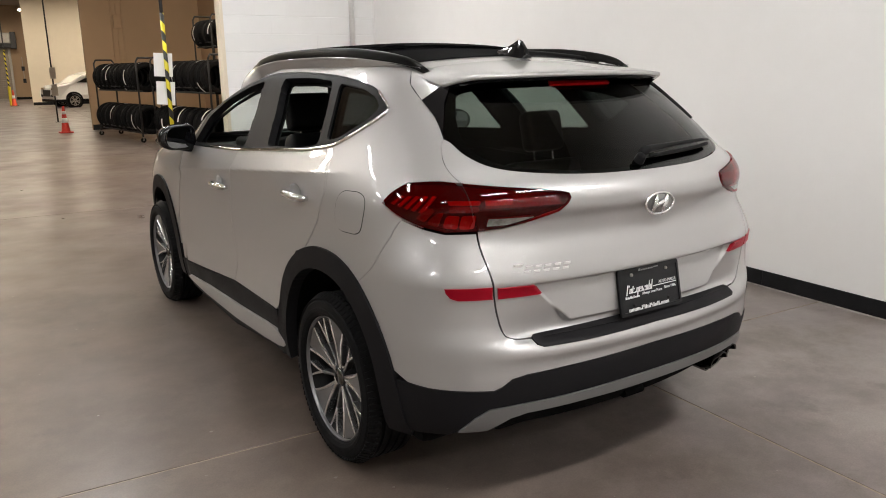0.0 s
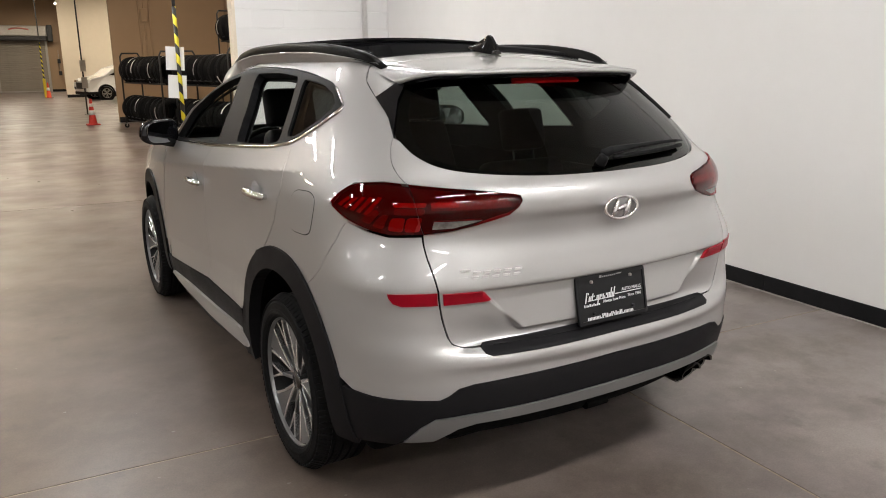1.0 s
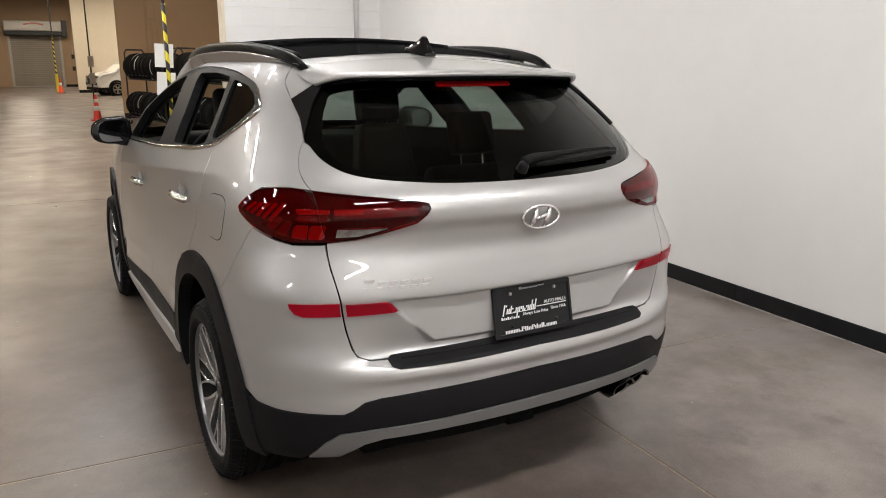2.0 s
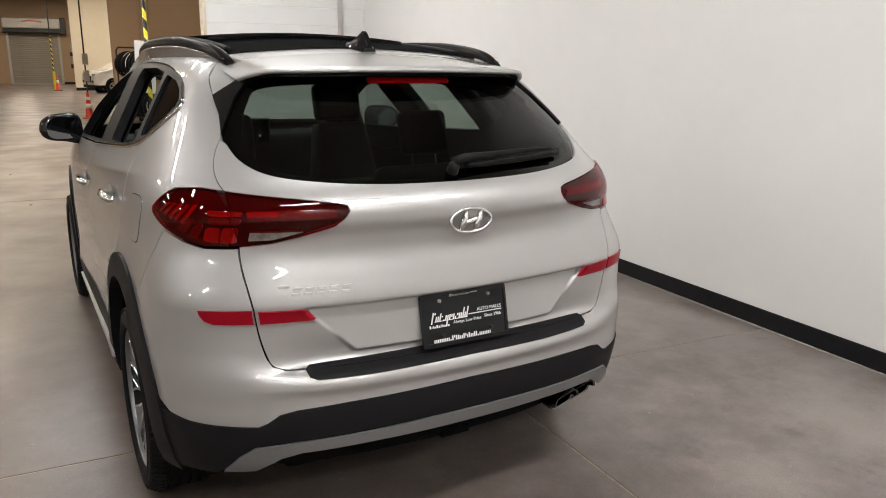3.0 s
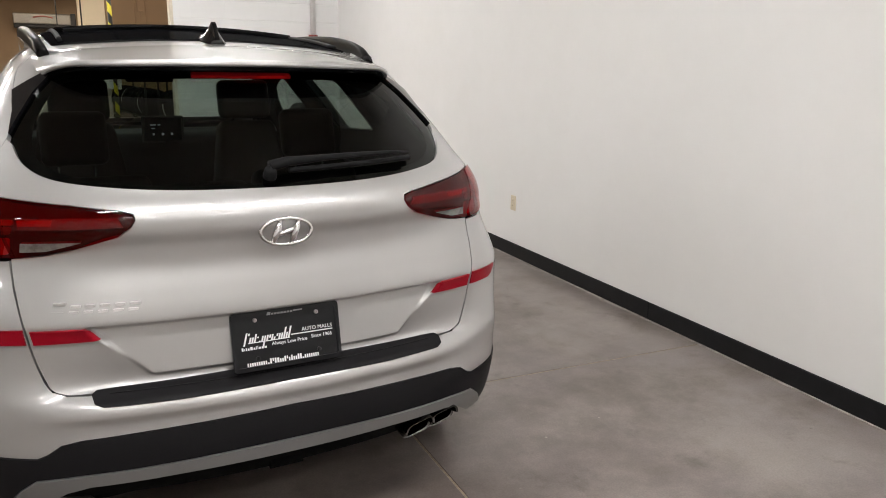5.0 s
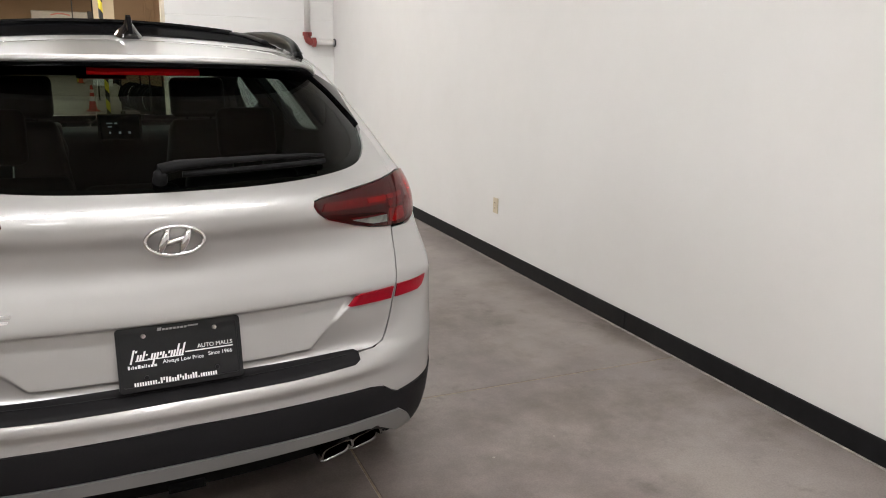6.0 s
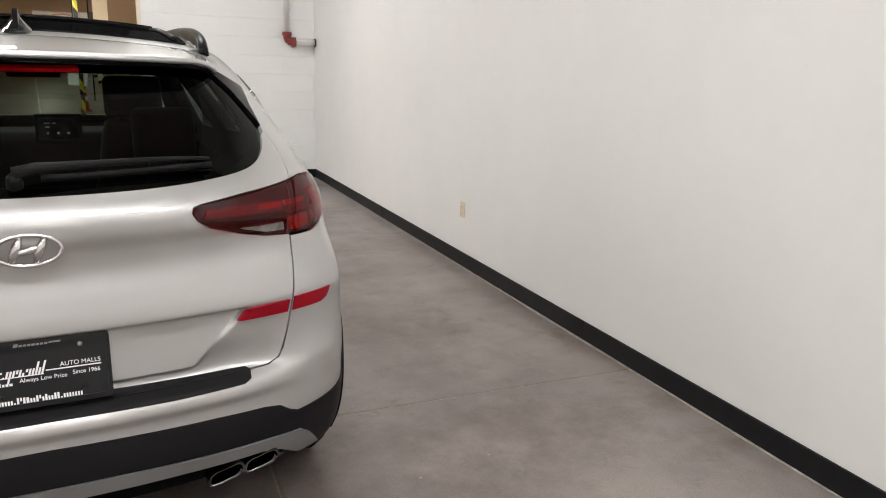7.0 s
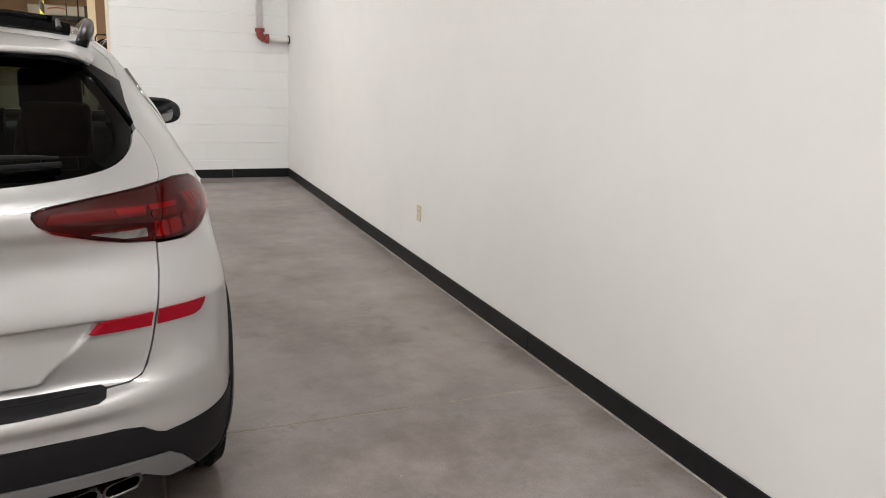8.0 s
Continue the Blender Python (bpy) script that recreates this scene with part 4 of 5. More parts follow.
# tailgate
gate = skin_panel("tailgate", mirrored(GLASS_LOW + [(0.797, 1.306)] + GATE_SEAM[1:] + LAMP_TOP[1:] + LAMP_LOW[:-1] + GATE_SEAM_LOW + [(0.0, 0.664)]), PAINT, car, 0, 0.0010, 0.014, 0.0065)
GLASS_TOP = spline([(0.80, 1.345), (0.80, 1.40), (0.765, 1.46), (0.70, 1.492), (0.50, 1.502), (0.0, 1.505)])
GLASS = mirrored(GLASS_LOW + [(0.795, 1.315)] + GLASS_TOP)
skin_panel("rear_window", GLASS, PRIVACY, car, -0.004, 0.002, 0.006, 0.025, label="dark tinted rear window")
# black printed border inside the glass
BORDER_IN = spline([(0.0, 1.205), (0.28, 1.208), (0.48, 1.219), (0.60, 1.236), (0.68, 1.266), (0.725, 1.31), (0.735, 1.37), (0.722, 1.42), (0.68, 1.462), (0.45, 1.478), (0.0, 1.482)])
skin_panel("window_border", GLASS, GLOSS_BLACK, car, -0.013, 0.002, 0.003, 0.03, holes=[mirrored(BORDER_IN)], label="black printed glass border")
BUMPER_TOP = [(0.0, 0.661), (0.52, 0.660), (0.573, 0.6635), (0.608, 0.677), (0.624, 0.703), (0.644, 0.764), (0.665, 0.85), (0.690, 0.95), (0.697, 1.019)]
BUMPER_SEAM = [(0.80, 1.016), (0.872, 1.029), (0.95, 1.052), (1.012, 0.991), (1.140, 0.915)] + flank(arch(ARCH_R, 0.505, 0.53, 120, 121, 1)[:1])
ARCH_BACK = [(s, z) for s, z in flank(arch(ARCH_R, 0.505, 0.53, 122, 180, 12)) if z > 0.53]
BLACK_TOP = [(0.985, 0.512), (0.896, 0.506), (0.755, 0.503), (0.665, 0.500), (0.637, 0.512), (0.602, 0.536), (0.55, 0.546), (0.40, 0.553), (0.0, 0.562)]
bumper = skin_panel("rear_bumper", mirrored(BUMPER_TOP + BUMPER_SEAM + ARCH_BACK + BLACK_TOP), PAINT, car, 0, 0.0009, 0.014, 0.016)
SKID_TOP = [(0.775, 0.345), (0.723, 0.40), (0.675, 0.432), (0.56, 0.442), (0.135, 0.455), (0.0, 0.456)]
SKID_LOW = [(0.0, 0.413), (0.309, 0.411), (0.54, 0.405), (0.60, 0.391), (0.676, 0.348), (0.775, 0.343)]
ARCH_FOOT = flank([(-0.47, 0.315), (-0.485, 0.42), (-0.53, 0.512)])
skin_panel("lower_bumper", mirrored([(s, z) for s, z in BLACK_TOP[::-1]] + ARCH_FOOT[::-1] + [(0.93, 0.318), (0.80, 0.325)] + SKID_TOP), CLADDING, car, 0.004, 0.0012, 0.03, 0.018, label="dark grey plastic lower bumper")
skin_panel("skid_plate", mirrored(SKID_TOP[::-1] + SKID_LOW[::-1]), SKID_GREY, car, 0.010, 0.001, 0.02, 0.016, label="silver painted skid plate")
skin_panel("under_valance", mirrored([(0.0, 0.43), (0.55, 0.42), (0.80, 0.34), (0.88, 0.31), (0.80, 0.285), (0.0, 0.285)]), UNDER, car, -0.05, 0, 0.02, 0.03)

for side, word in ((-1, "left"), (1, "right")):
    QUARTER = (GATE_SEAM[::-1] + WING_SEAM[1:] + flank([(-0.05, 1.560), (0.6, 1.563), (1.1, 1.556), (1.42, 1.51), (1.75, 1.40), (1.98, 1.27), (2.10, 1.135)]) + flank(DLO[:66]) + flank(DOOR_EDGE[:-1])
               + [(s, z) for s, z in flank(arch(ARCH_R, 0.505, 0.53, 70, 119, 12))] + BUMPER_SEAM[::-1][:-2] + LAMP_OUT[::-1][2:-1])
    skin_panel("rear_fender", QUARTER, PAINT, car, 0, 0.0009, 0.014, 0.013, mirror=side)
    rear_door = skin_panel("rear_door", flank(DLO[65:] + DIVIDE + [(0.60, 0.502), (0.452, 0.50)] + arch(ARCH_R, 0.505, 0.53, 18, 70, 12) + DOOR_EDGE[::-1]), PAINT, car, 0, 0.0018, 0.014, 0.011, mirror=side)
    front_door = skin_panel("front_door", flank([DLO[0], (1.45, 1.143), DLO[-1]] + DIVIDE + [(1.5, 0.463), (2.06, 0.415), (2.08, 0.61), (2.02, 0.87), (1.96, 1.10)]), PAINT, car, 0, 0.0018, 0.014, 0.011, mirror=side)
    skin_panel("front_fender", flank([(2.08, 1.135), (1.97, 1.10), (2.03, 0.87), (2.09, 0.61)] + arch(ARCH_F, 0.505, 0.53, 165, 15, 24) + [(3.15, 0.52), (3.35, 0.60), (3.30, 0.95), (2.9, 1.045), (2.5, 1.10)]), PAINT, car, 0, 0.0018, 0.014, 0.025, mirror=side)
    # wheel arch cladding
    for yc, lip in ((ARCH_R, 0.41), (ARCH_F, 0.41)):
        o = arch(yc, 0.505, 0.53, 0, 180, 36)
        i = arch(yc, lip, 0.445, 180, 0, 36)
        pts = [(o[0][0], 0.30)] + o + [(o[-1][0], 0.30), (i[0][0], 0.30)] + i + [(i[-1][0], 0.30)]
        skin_panel("wheel_arch", flank(pts), CLADDING, car, 0.010, 0.001, 0.05, 0.02, mirror=side, label="dark grey plastic wheel arch")
        skin_panel("well_liner", flank([(yc + 0.45, 0.24)] + arch(yc, 0.45, 0.48, 0, 180, 36, 2.0) + [(yc - 0.45, 0.24)]), UNDER, car, -0.26, 0, 0.004, 0.05, mirror=side)
        # inner barrel of the wheel well
        rows = []
        for off in (-0.03, -0.27):
            q = np.array(flank(arch(yc, 0.435, 0.47, -6, 186, 40)))
            rows.append([tuple(v) for v in surf(q[:, 0] * side, q[:, 1], off)[0]])
        part("well_barrel", ribbon(rows), UNDER, car, smooth=True)
    # sill
    sill = [(0.44, 0.30), (0.44, 0.50), (1.03, 0.50), (1.5, 0.458), (2.085, 0.41), (2.09, 0.28), (1.2, 0.22)]
    skin_panel("sill", flank(sill), CLADDING, car, 0.004, 0.001, 0.03, 0.03, mirror=side, label="dark grey plastic sill")
    strip = [(1.93, 0.325), (1.90, 0.345), (1.5, 0.372), (0.9, 0.392), (0.46, 0.415), (0.385, 0.36), (0.40, 0.345), (0.62, 0.318), (1.1, 0.292), (1.6, 0.298)]
    skin_panel("sill_strip", rounded(flank(strip), 1), SILVER_TRIM, car, 0.016, 0.0, 0.016, 0.02, mirror=side, label="silver sill strip")
    # side windows: dark surround, panes, bright strip
    PANE_F = [(1.80, 1.150), (1.72, 1.300), (1.56, 1.390), (1.32, 1.458), (1.13, 1.492), (1.04, 1.34), (0.985, 1.185)]
    PANE_R = [(0.71, 1.205), (0.785, 1.345), (0.90, 1.503), (0.60, 1.508), (0.345, 1.494), (0.26, 1.37), (0.20, 1.248), (0.34, 1.227)]
    PANE_Q = [(0.145, 1.268), (0.20, 1.37), (0.27, 1.487), (0.04, 1.468), (-0.08, 1.440), (-0.150, 1.400), (-0.080, 1.345), (0.06, 1.280)]
    skin_panel("window_surround", loop(DLO), SATIN_BLACK, car, -0.002, 0.002, 0.035, 0.02, holes=[loop(fillet(p, 0.03)) for p in (PANE_F, PANE_R, PANE_Q)], mirror=side, label="satin black pillars and window frames")
    # the left door panes are wound down
    panes = (("front_window", PANE_F, DOOR_GLASS), ("rear_side_window", PANE_R, DOOR_GLASS), ("quarter_window", PANE_Q, QUARTER_TINT))
    for nm, pane, glass in panes[2:] if side < 0 else panes:
        skin_panel(nm, loop(pane), glass, car, -0.012, -0.008, 0.003, 0.03, mirror=side)
    lining = [(0.835, 1.04), (0.832, 1.20), (0.845, 1.36), (0.90, 1.45), (0.915, 1.515)] + flank([(-0.05, 1.535), (0.6, 1.54), (1.1, 1.53), (1.40, 1.482), (1.66, 1.395), (1.86, 1.28), (1.93, 1.12), (1.93, 1.04)])
    skin_panel("pillar_trim", lining, CABIN, car, -0.050, 0, 0.006, 0.03, holes=[loop(fillet(shrink(p, 0.004 if side < 0 else 0.026), 0.03)) for p in (PANE_F, PANE_R, PANE_Q)], mirror=side, label="black pillar and window lining")
    rail = []
    line = DLO[40:] + [DLO[0]]
    for k in range(len(line) - 1):
        for j in range(2):
            rail.append([a + (b - a) * j / 2 for a, b in zip(line[k], line[k + 1])])
    q = np.array(flank(rail))
    rows = []
    for d, off in ((-0.004, 0.0), (-0.004, 0.006), (0.006, 0.008), (0.010, 0.003), (0.010, 0.0)):
        rows.append([tuple(v) for v in surf(q[:, 0] * side, q[:, 1] - d, off)[0]])
    part("window_strip", ribbon(rows), CHROME, car, "bright chrome strip under the side windows", smooth=True)
    # tail lamps: housing, light guides, lens
    for nm, shape, host in (("tail_lamp", LAMP_OUT, car), ("gate_lamp", LAMP_TOP + LAMP_LOW, gate)):
        lamp = skin_panel(nm, rounded(shape, 1) if nm == "tail_lamp" else shape, LENS, host, 0.006, 0.0030, 0.012, 0.016, mirror=side, label="glossy red lamp lens")
        skin_panel("housing", shape, LAMP_DARK, lamp, -0.013, 0.0015, 0.004, 0.02, mirror=side, label="dark red lamp housing")
        if nm == "tail_lamp":
            cells = [([(0.703, 1.034), (0.752, 1.032), (0.750, 1.074), (0.703, 1.075)], LAMP_RED), ([(0.758, 1.032), (0.806, 1.036), (0.800, 1.074), (0.756, 1.074)], LAMP_RED),
                     ([(0.703, 1.086), (0.796, 1.085), (0.800, 1.106), (0.703, 1.108)], LAMP_MID), ([(0.703, 1.112), (0.802, 1.110), (0.812, 1.126), (0.703, 1.128)], LAMP_RED),
                     ([(0.822, 1.038), (0.862, 1.046), (0.832, 1.086), (0.812, 1.082)], LAMP_MID), ([(0.870, 1.050), (0.905, 1.062), (0.866, 1.100), (0.842, 1.092)], LAMP_MID)]
            for shape2, mat in cells:
                skin_panel("light_cell", fillet(shape2, 0.010), mat, lamp, -0.008, 0, 0.006, 0.02, mirror=side, label="bright red reflector cell")
            for k in range(5):
                c, r = 0.884 + 0.029 * k, 1.078 + 0.005 * k
                skin_panel("light_guide", [(c, r), (c + 0.015, r + 0.004), (c - 0.024, r + 0.062 - 0.007 * k), (c - 0.036, r + 0.060 - 0.007 * k)], LAMP_RED, lamp, -0.008, 0, 0.005, 0.02, mirror=side, label="slanted red light guide")
        else:
            skin_panel("light_guide", [(0.425, 1.106), (0.55, 1.103), (0.683, 1.101), (0.690, 1.130), (0.56, 1.134), (0.44, 1.132)], LAMP_MID, lamp, -0.006, 0, 0.01, 0.02, mirror=side)
            skin_panel("light_guide", [(0.600, 1.112), (0.684, 1.110), (0.690, 1.126), (0.60, 1.128)], LAMP_RED, lamp, -0.004, 0, 0.008, 0.02, mirror=side, label="bright red light guide")
            skin_panel("reverse_lamp", [(0.52, 1.073), (0.665, 1.069), (0.665, 1.044), (0.60, 1.048)], LAMP_SILVER, lamp, 0.0085, 0, 0.012, 0.012, mirror=side, label="clear silver reversing lamp")
    # red reflectors in bumper and tailgate
    skin_panel("bumper_reflector", [(0.835, 0.853), (0.667, 0.855), (0.659, 0.811), (0.78, 0.811), (0.81, 0.820), (0.828, 0.838)], REFLEX, bumper, 0.004, 0.001, 0.012, 0.012, mirror=side, label="red strip reflector")
    skin_panel("gate_reflector", [(0.651, 0.851), (0.520, 0.850), (0.482, 0.812), (0.642, 0.811)], REFLEX, gate, 0.006, 0.001, 0.012, 0.012, mirror=side, label="red strip reflector")
    # door handles with bright shells
    for (y, z), door in (((0.235, 1.043), rear_door), ((1.225, 0.970), front_door)):
        q = np.array(flank([(y, z)]))
        p, n = surf(q[:, 0] * side, q[:, 1], 0.0)
        m = Matrix.Translation(p[0]) @ pose(0, 0, 0, 0, 0, 90) @ pose(0, 0, 0, 3, 0, 0)
        bm = tube([(-0.105, 0.0, 0.0), (-0.095, side * -0.022, 0.0), (-0.05, side * -0.036, 0.002), (0.05, side * -0.036, 0.003), (0.095, side * -0.022, 0.0), (0.105, 0.0, 0.0)], [0.010, 0.014, 0.016, 0.016, 0.014, 0.010], 14)
        bm.transform(m)
        part("door_handle", bm, CHROME, door, "chrome door handle", smooth=True)
        cup = lathe([(0.001, -0.004), (0.030, -0.002), (0.042, 0.002), (0.046, 0.004)], 28)
        cup.transform(Matrix.Translation(p[0]) @ pose(0, 0, 0, 0, -90 * side, 0) @ Matrix.Translation((-0.012, 0, -0.0045)) @ Matrix.Diagonal((0.85, 1.25, -1, 1)))
        part("handle_cup", cup, PAINT, door, smooth=True)
    # outside mirror
    c = Matrix.Translation((side * (0.942 if side < 0 else 0.962), 1.77, 1.180 if side < 0 else 1.192)) @ pose(0, 0, 0, 0, 0, -side * 9)
    bm = bmesh.new()
    bmesh.ops.create_uvsphere(bm, u_segments=32, v_segments=18, radius=1)
    for v in bm.verts:
        x, y, z = v.co
        y2 = y if y > 0 else y * 0.16
        v.co = (math.copysign(abs(x) ** 0.58, x) * (0.104 if side < 0 else 0.116) * (1.0 - 0.10 * z), y2 * 0.115, math.copysign(abs(z) ** 0.66, z) * (0.072 - 0.016 * x * side))
    bm.transform(c)
    mirror_part = part("outside_mirror", bm, GLOSS_BLACK, car, "gloss black outside mirror", smooth=True)
    cap = bmesh.new()
    bmesh.ops.create_uvsphere(cap, u_segments=32, v_segments=18, radius=1)
    for v in cap.verts:
        x, y, z = v.co
        v.co = (math.copysign(abs(x) ** 0.58, x) * (0.107 if side < 0 else 0.119) * (1.0 - 0.10 * z), max(y, 0.12) * 0.119, math.copysign(abs(z) ** 0.66, z) * (0.075 - 0.016 * x * side) if z > -0.25 else -0.25 * 0.09)
    cap.transform(c)
    part("mirror_cap", cap, GLOSS_BLACK, mirror_part, "gloss black mirror cap", smooth=True)
    glass = [(0.082 * math.copysign(abs(math.cos(t)) ** 0.6, math.cos(t)), 0.058 * math.copysign(abs(math.sin(t)) ** 0.7, math.sin(t))) for t in [2 * math.pi * k / 40 for k in range(40)]]
    part("mirror_glass", slab(glass, 0.003, c @ pose(0, -0.0205, 0, 90, 0, 0) @ pose(0, 0, 0, 2, -side * 9, 0)), DIM_MIRROR, mirror_part, "dark tinted mirror glass")
    part("mirror_arm", tube([(side * 0.80, 1.80, 1.115), (side * 0.88, 1.80, 1.12), (side * 0.95, 1.80, 1.14)], [0.035, 0.028, 0.03], 14), SATIN_BLACK, mirror_part, smooth=True)

# fuel flap on the left
FUEL = [(-0.13, 1.092), (-0.165, 1.110), (-0.27, 1.116), (-0.315, 1.100), (-0.325, 1.05), (-0.315, 0.990), (-0.28, 0.970), (-0.17, 0.965), (-0.13, 0.975), (-0.118, 1.03)]
skin_panel("fuel_gap", rounded(flank(FUEL), 2), SEAM, car, 0.0006, -0.0025, 0.004, 0.02, mirror=-1, label="dark gap round the fuel flap")
skin_panel("fuel_flap", rounded(flank(FUEL), 2), PAINT, car, 0.0018, 0.0, 0.004, 0.02, mirror=-1)

# dark body shell behind the seams
for a, b, zlo, zhi in ((0.0, 4.69, 0.50, 1.09),):
    z_levels = np.linspace(zlo, zhi, 24)
    for side in (-1, 1):
        s_levels = np.linspace(a, b, 150)
        gs, gz = np.meshgrid(s_levels, z_levels)
        p, _ = surf(gs * side, gz, -0.032)
        bm = bmesh.new()
        vs = [[bm.verts.new(q) for q in row] for row in p]
        for i in range(len(vs) - 1):
            for k in range(len(vs[0]) - 1):
                m = (p[i][k] + p[i + 1][k + 1]) / 2
                if min(math.hypot((m[1] - y) / 0.94, m[2] - 0.345) for y in (ARCH_R, ARCH_F)) > 0.49 or abs(m[0]) < 0.5:
                    bm.faces.new((vs[i][k], vs[i][k + 1], vs[i + 1][k + 1], vs[i + 1][k]))
        part("inner_shell", bm, UNDER, car, smooth=True)


# ---- roof ----
ROOF_Y = [-0.50, -0.44, -0.30, -0.15, 0.05, 0.35, 0.70, 1.00, 1.25, 1.45, 1.62]
ROOF_Z = [1.505, 1.519, 1.548, 1.574, 1.600, 1.627, 1.643, 1.644, 1.630, 1.597, 1.555]


def roof(x, y, off=0):
    x, y = np.asarray(x, float), np.asarray(y, float)

    def height(x, y):
        return pchip(ROOF_Y, ROOF_Z, y) - 0.042 * (x / 0.6) ** 2 - 0.050 * np.abs(x / 0.635) ** 14

    e = 0.004
    n = np.stack([-(height(x + e, y) - height(x - e, y)) / (2 * e), -(height(x, y + e) - height(x, y - e)) / (2 * e), np.ones_like(x)], -1)
    n /= np.linalg.norm(n, axis=-1, keepdims=True)
    return np.stack([x, y, height(x, y)], -1) + off * n, n


skin_panel("roof", mirrored([(0.0, 1.58), (0.45, 1.55), (0.545, 1.45), (0.555, 0.8), (0.555, 0.2), (0.555, -0.10), (0.555, -0.165), (0.0, -0.178)]), PAINT, car, 0, 0, 0.02, 0.03, skin=roof)
sunroof = skin_panel("glass_roof", mirrored(rounded([(0.0, 1.40), (0.0, 1.40), (0.46, 1.36), (0.51, 1.2), (0.52, 0.6), (0.51, -0.02), (0.49, -0.055), (0.0, -0.062), (0.0, -0.062)], 1)), ROOF_GLASS, car, 0.006, 0, 0.012, 0.03, skin=roof, label="gloss black glass roof panel")
skin_panel("roof_pane", mirrored(rounded([(0.0, 1.34), (0.0, 1.34), (0.42, 1.31), (0.455, 1.1), (0.46, 0.50), (0.44, 0.46), (0.0, 0.45), (0.0, 0.45)], 1)), ROOF_GLASS, sunroof, 0.022, 0, 0.008, 0.03, skin=roof, label="raised front glass pane")
for side in (-1, 1):
    part("pane_track", tube([tuple(roof(side * 0.475, y, 0.010)[0]) for y in np.linspace(0.0, 1.2, 24)], 0.009, 8), SATIN_BLACK, sunroof, smooth=True)
part("pane_seal", tube([tuple(roof(x, 0.47, 0.012)[0]) for x in np.linspace(-0.44, 0.44, 24)], 0.008, 8), SATIN_BLACK, sunroof, smooth=True)


def rail_line(y):
    """Offset, top and height of the rail blade."""
    ys = [-0.215, -0.17, -0.1, 0.1, 0.3, 0.65, 1.06, 1.38, 1.53]
    return (float(pchip(ys, [0.530, 0.537, 0.546, 0.564, 0.574, 0.579, 0.572, 0.556, 0.540], y)), float(pchip(ys, [1.534, 1.560, 1.583, 1.612, 1.627, 1.635, 1.629, 1.602, 1.566], y)),
            float(pchip(ys, [0.006, 0.018, 0.028, 0.036, 0.038, 0.040, 0.040, 0.034, 0.010], y)))


for side in (-1, 1):
    # painted roof side between the window line and the rail
    rows = []
    for y in np.linspace(-0.20, 1.60, 60):
        x, top, high = rail_line(min(max(float(y), -0.215), 1.53))
        if y > 1.53:
            top -= (float(y) - 1.53) * 0.34
        zt = float(np.interp(y, [-0.2, -0.05, 0.6, 1.1, 1.42, 1.75], [1.553, 1.560, 1.563, 1.556, 1.51, 1.40])) - 0.012
        s0 = float(at_y([y], [zt])[0])
        a, n = surf(np.array([s0 * side]), np.array([zt]), 0.0008)
        a = a[0]
        c2 = np.array([side * (x + 0.020), y, max(top - high, zt + 0.004)])
        c3 = np.array([side * 0.535, y, float(roof(0.535, y)[0][2]) - 0.004])
        c3[2] = min(c3[2], c2[2] + 0.004)
        c1 = np.array([side * max(abs(a[0]) * 0.62 + (x + 0.020) * 0.38, x + 0.021), y, a[2] * 0.28 + c2[2] * 0.72])
        row = [tuple((1 - t) ** 2 * a + 2 * t * (1 - t) * c1 + t * t * c2) for t in np.linspace(0, 1, 9)]
        rows.append(row + [tuple(c2 * 0.5 + c3 * 0.5), tuple(c3)])
    part("roof_side", ribbon(rows), PAINT, car, smooth=True)
    rows = []
    for y in np.linspace(-0.215, 1.53, 60):
        x, top, high = rail_line(float(y))
        foot = top - high - 0.004
        x *= side
        rows.append([(x - 0.018 * side, y, foot - 0.008), (x - 0.016 * side, y, top - 0.010), (x - 0.012 * side, y, top - 0.003), (x - 0.004 * side, y, top), (x + 0.006 * side, y, top - 0.001), (x + 0.013 * side, y, top - 0.005), (x + 0.018 * side, y, top - 0.012 if high > 0.02 else top - 0.006), (x + 0.020 * side, y, foot)])
    blade = ribbon(rows)
    blade.verts.ensure_lookup_table()
    blade.faces.new(blade.verts[:8])
    blade.faces.new(blade.verts[-8:])
    part("roof_rail", blade, RAIL_BLACK, car, "gloss black roof rail", smooth=True)

# spoiler with its gloss black side fins
XS = np.linspace(-1, 1, 61)


def spoiler_edge(u):
    a = abs(u)
    return -0.452 - 0.085 * max(0.0, 1 - a ** 2.6) + 0.052 * a ** 2.2 + 0.045 * (max(0, a - 0.88) / 0.12) ** 2, 1.5195 - 0.010 * a ** 2 - 0.020 * (max(0, a - 0.88) / 0.12) ** 2


rows = []
for k in range(9):
    t = k / 8
    row = []
    for u in XS:
        ye, ze = spoiler_edge(u)
        x = u * (0.570 + 0.006 * t)
        y0 = -0.170
        y = y0 + (ye - y0) * t
        z0 = float(roof(min(abs(x), 0.60), y0)[0][2])
        bend = z0 + (ze - z0) * (t ** 1.15)
        # the ends run down into the body side
        e = step(0.80, 1.0, abs(u)) * t
        end = base(math.copysign(0.775, u), 1.474)
        row.append((x + (end[0] - x) * e, y + (end[1] - y) * e, bend + (end[2] + 0.004 - bend) * e))
    rows.append(row)
rows.append([(x, y - 0.001, z - 0.010) for x, y, z in rows[-1]])
rows.append([(x * 0.995, y + 0.012, z - 0.0045) for x, y, z in rows[-1]])
rows.append([(x * 0.97, y + 0.10, z + 0.004) for x, y, z in rows[-1]])
spoiler = part("spoiler", ribbon(rows), PAINT, gate, "silver roof spoiler", smooth=True)
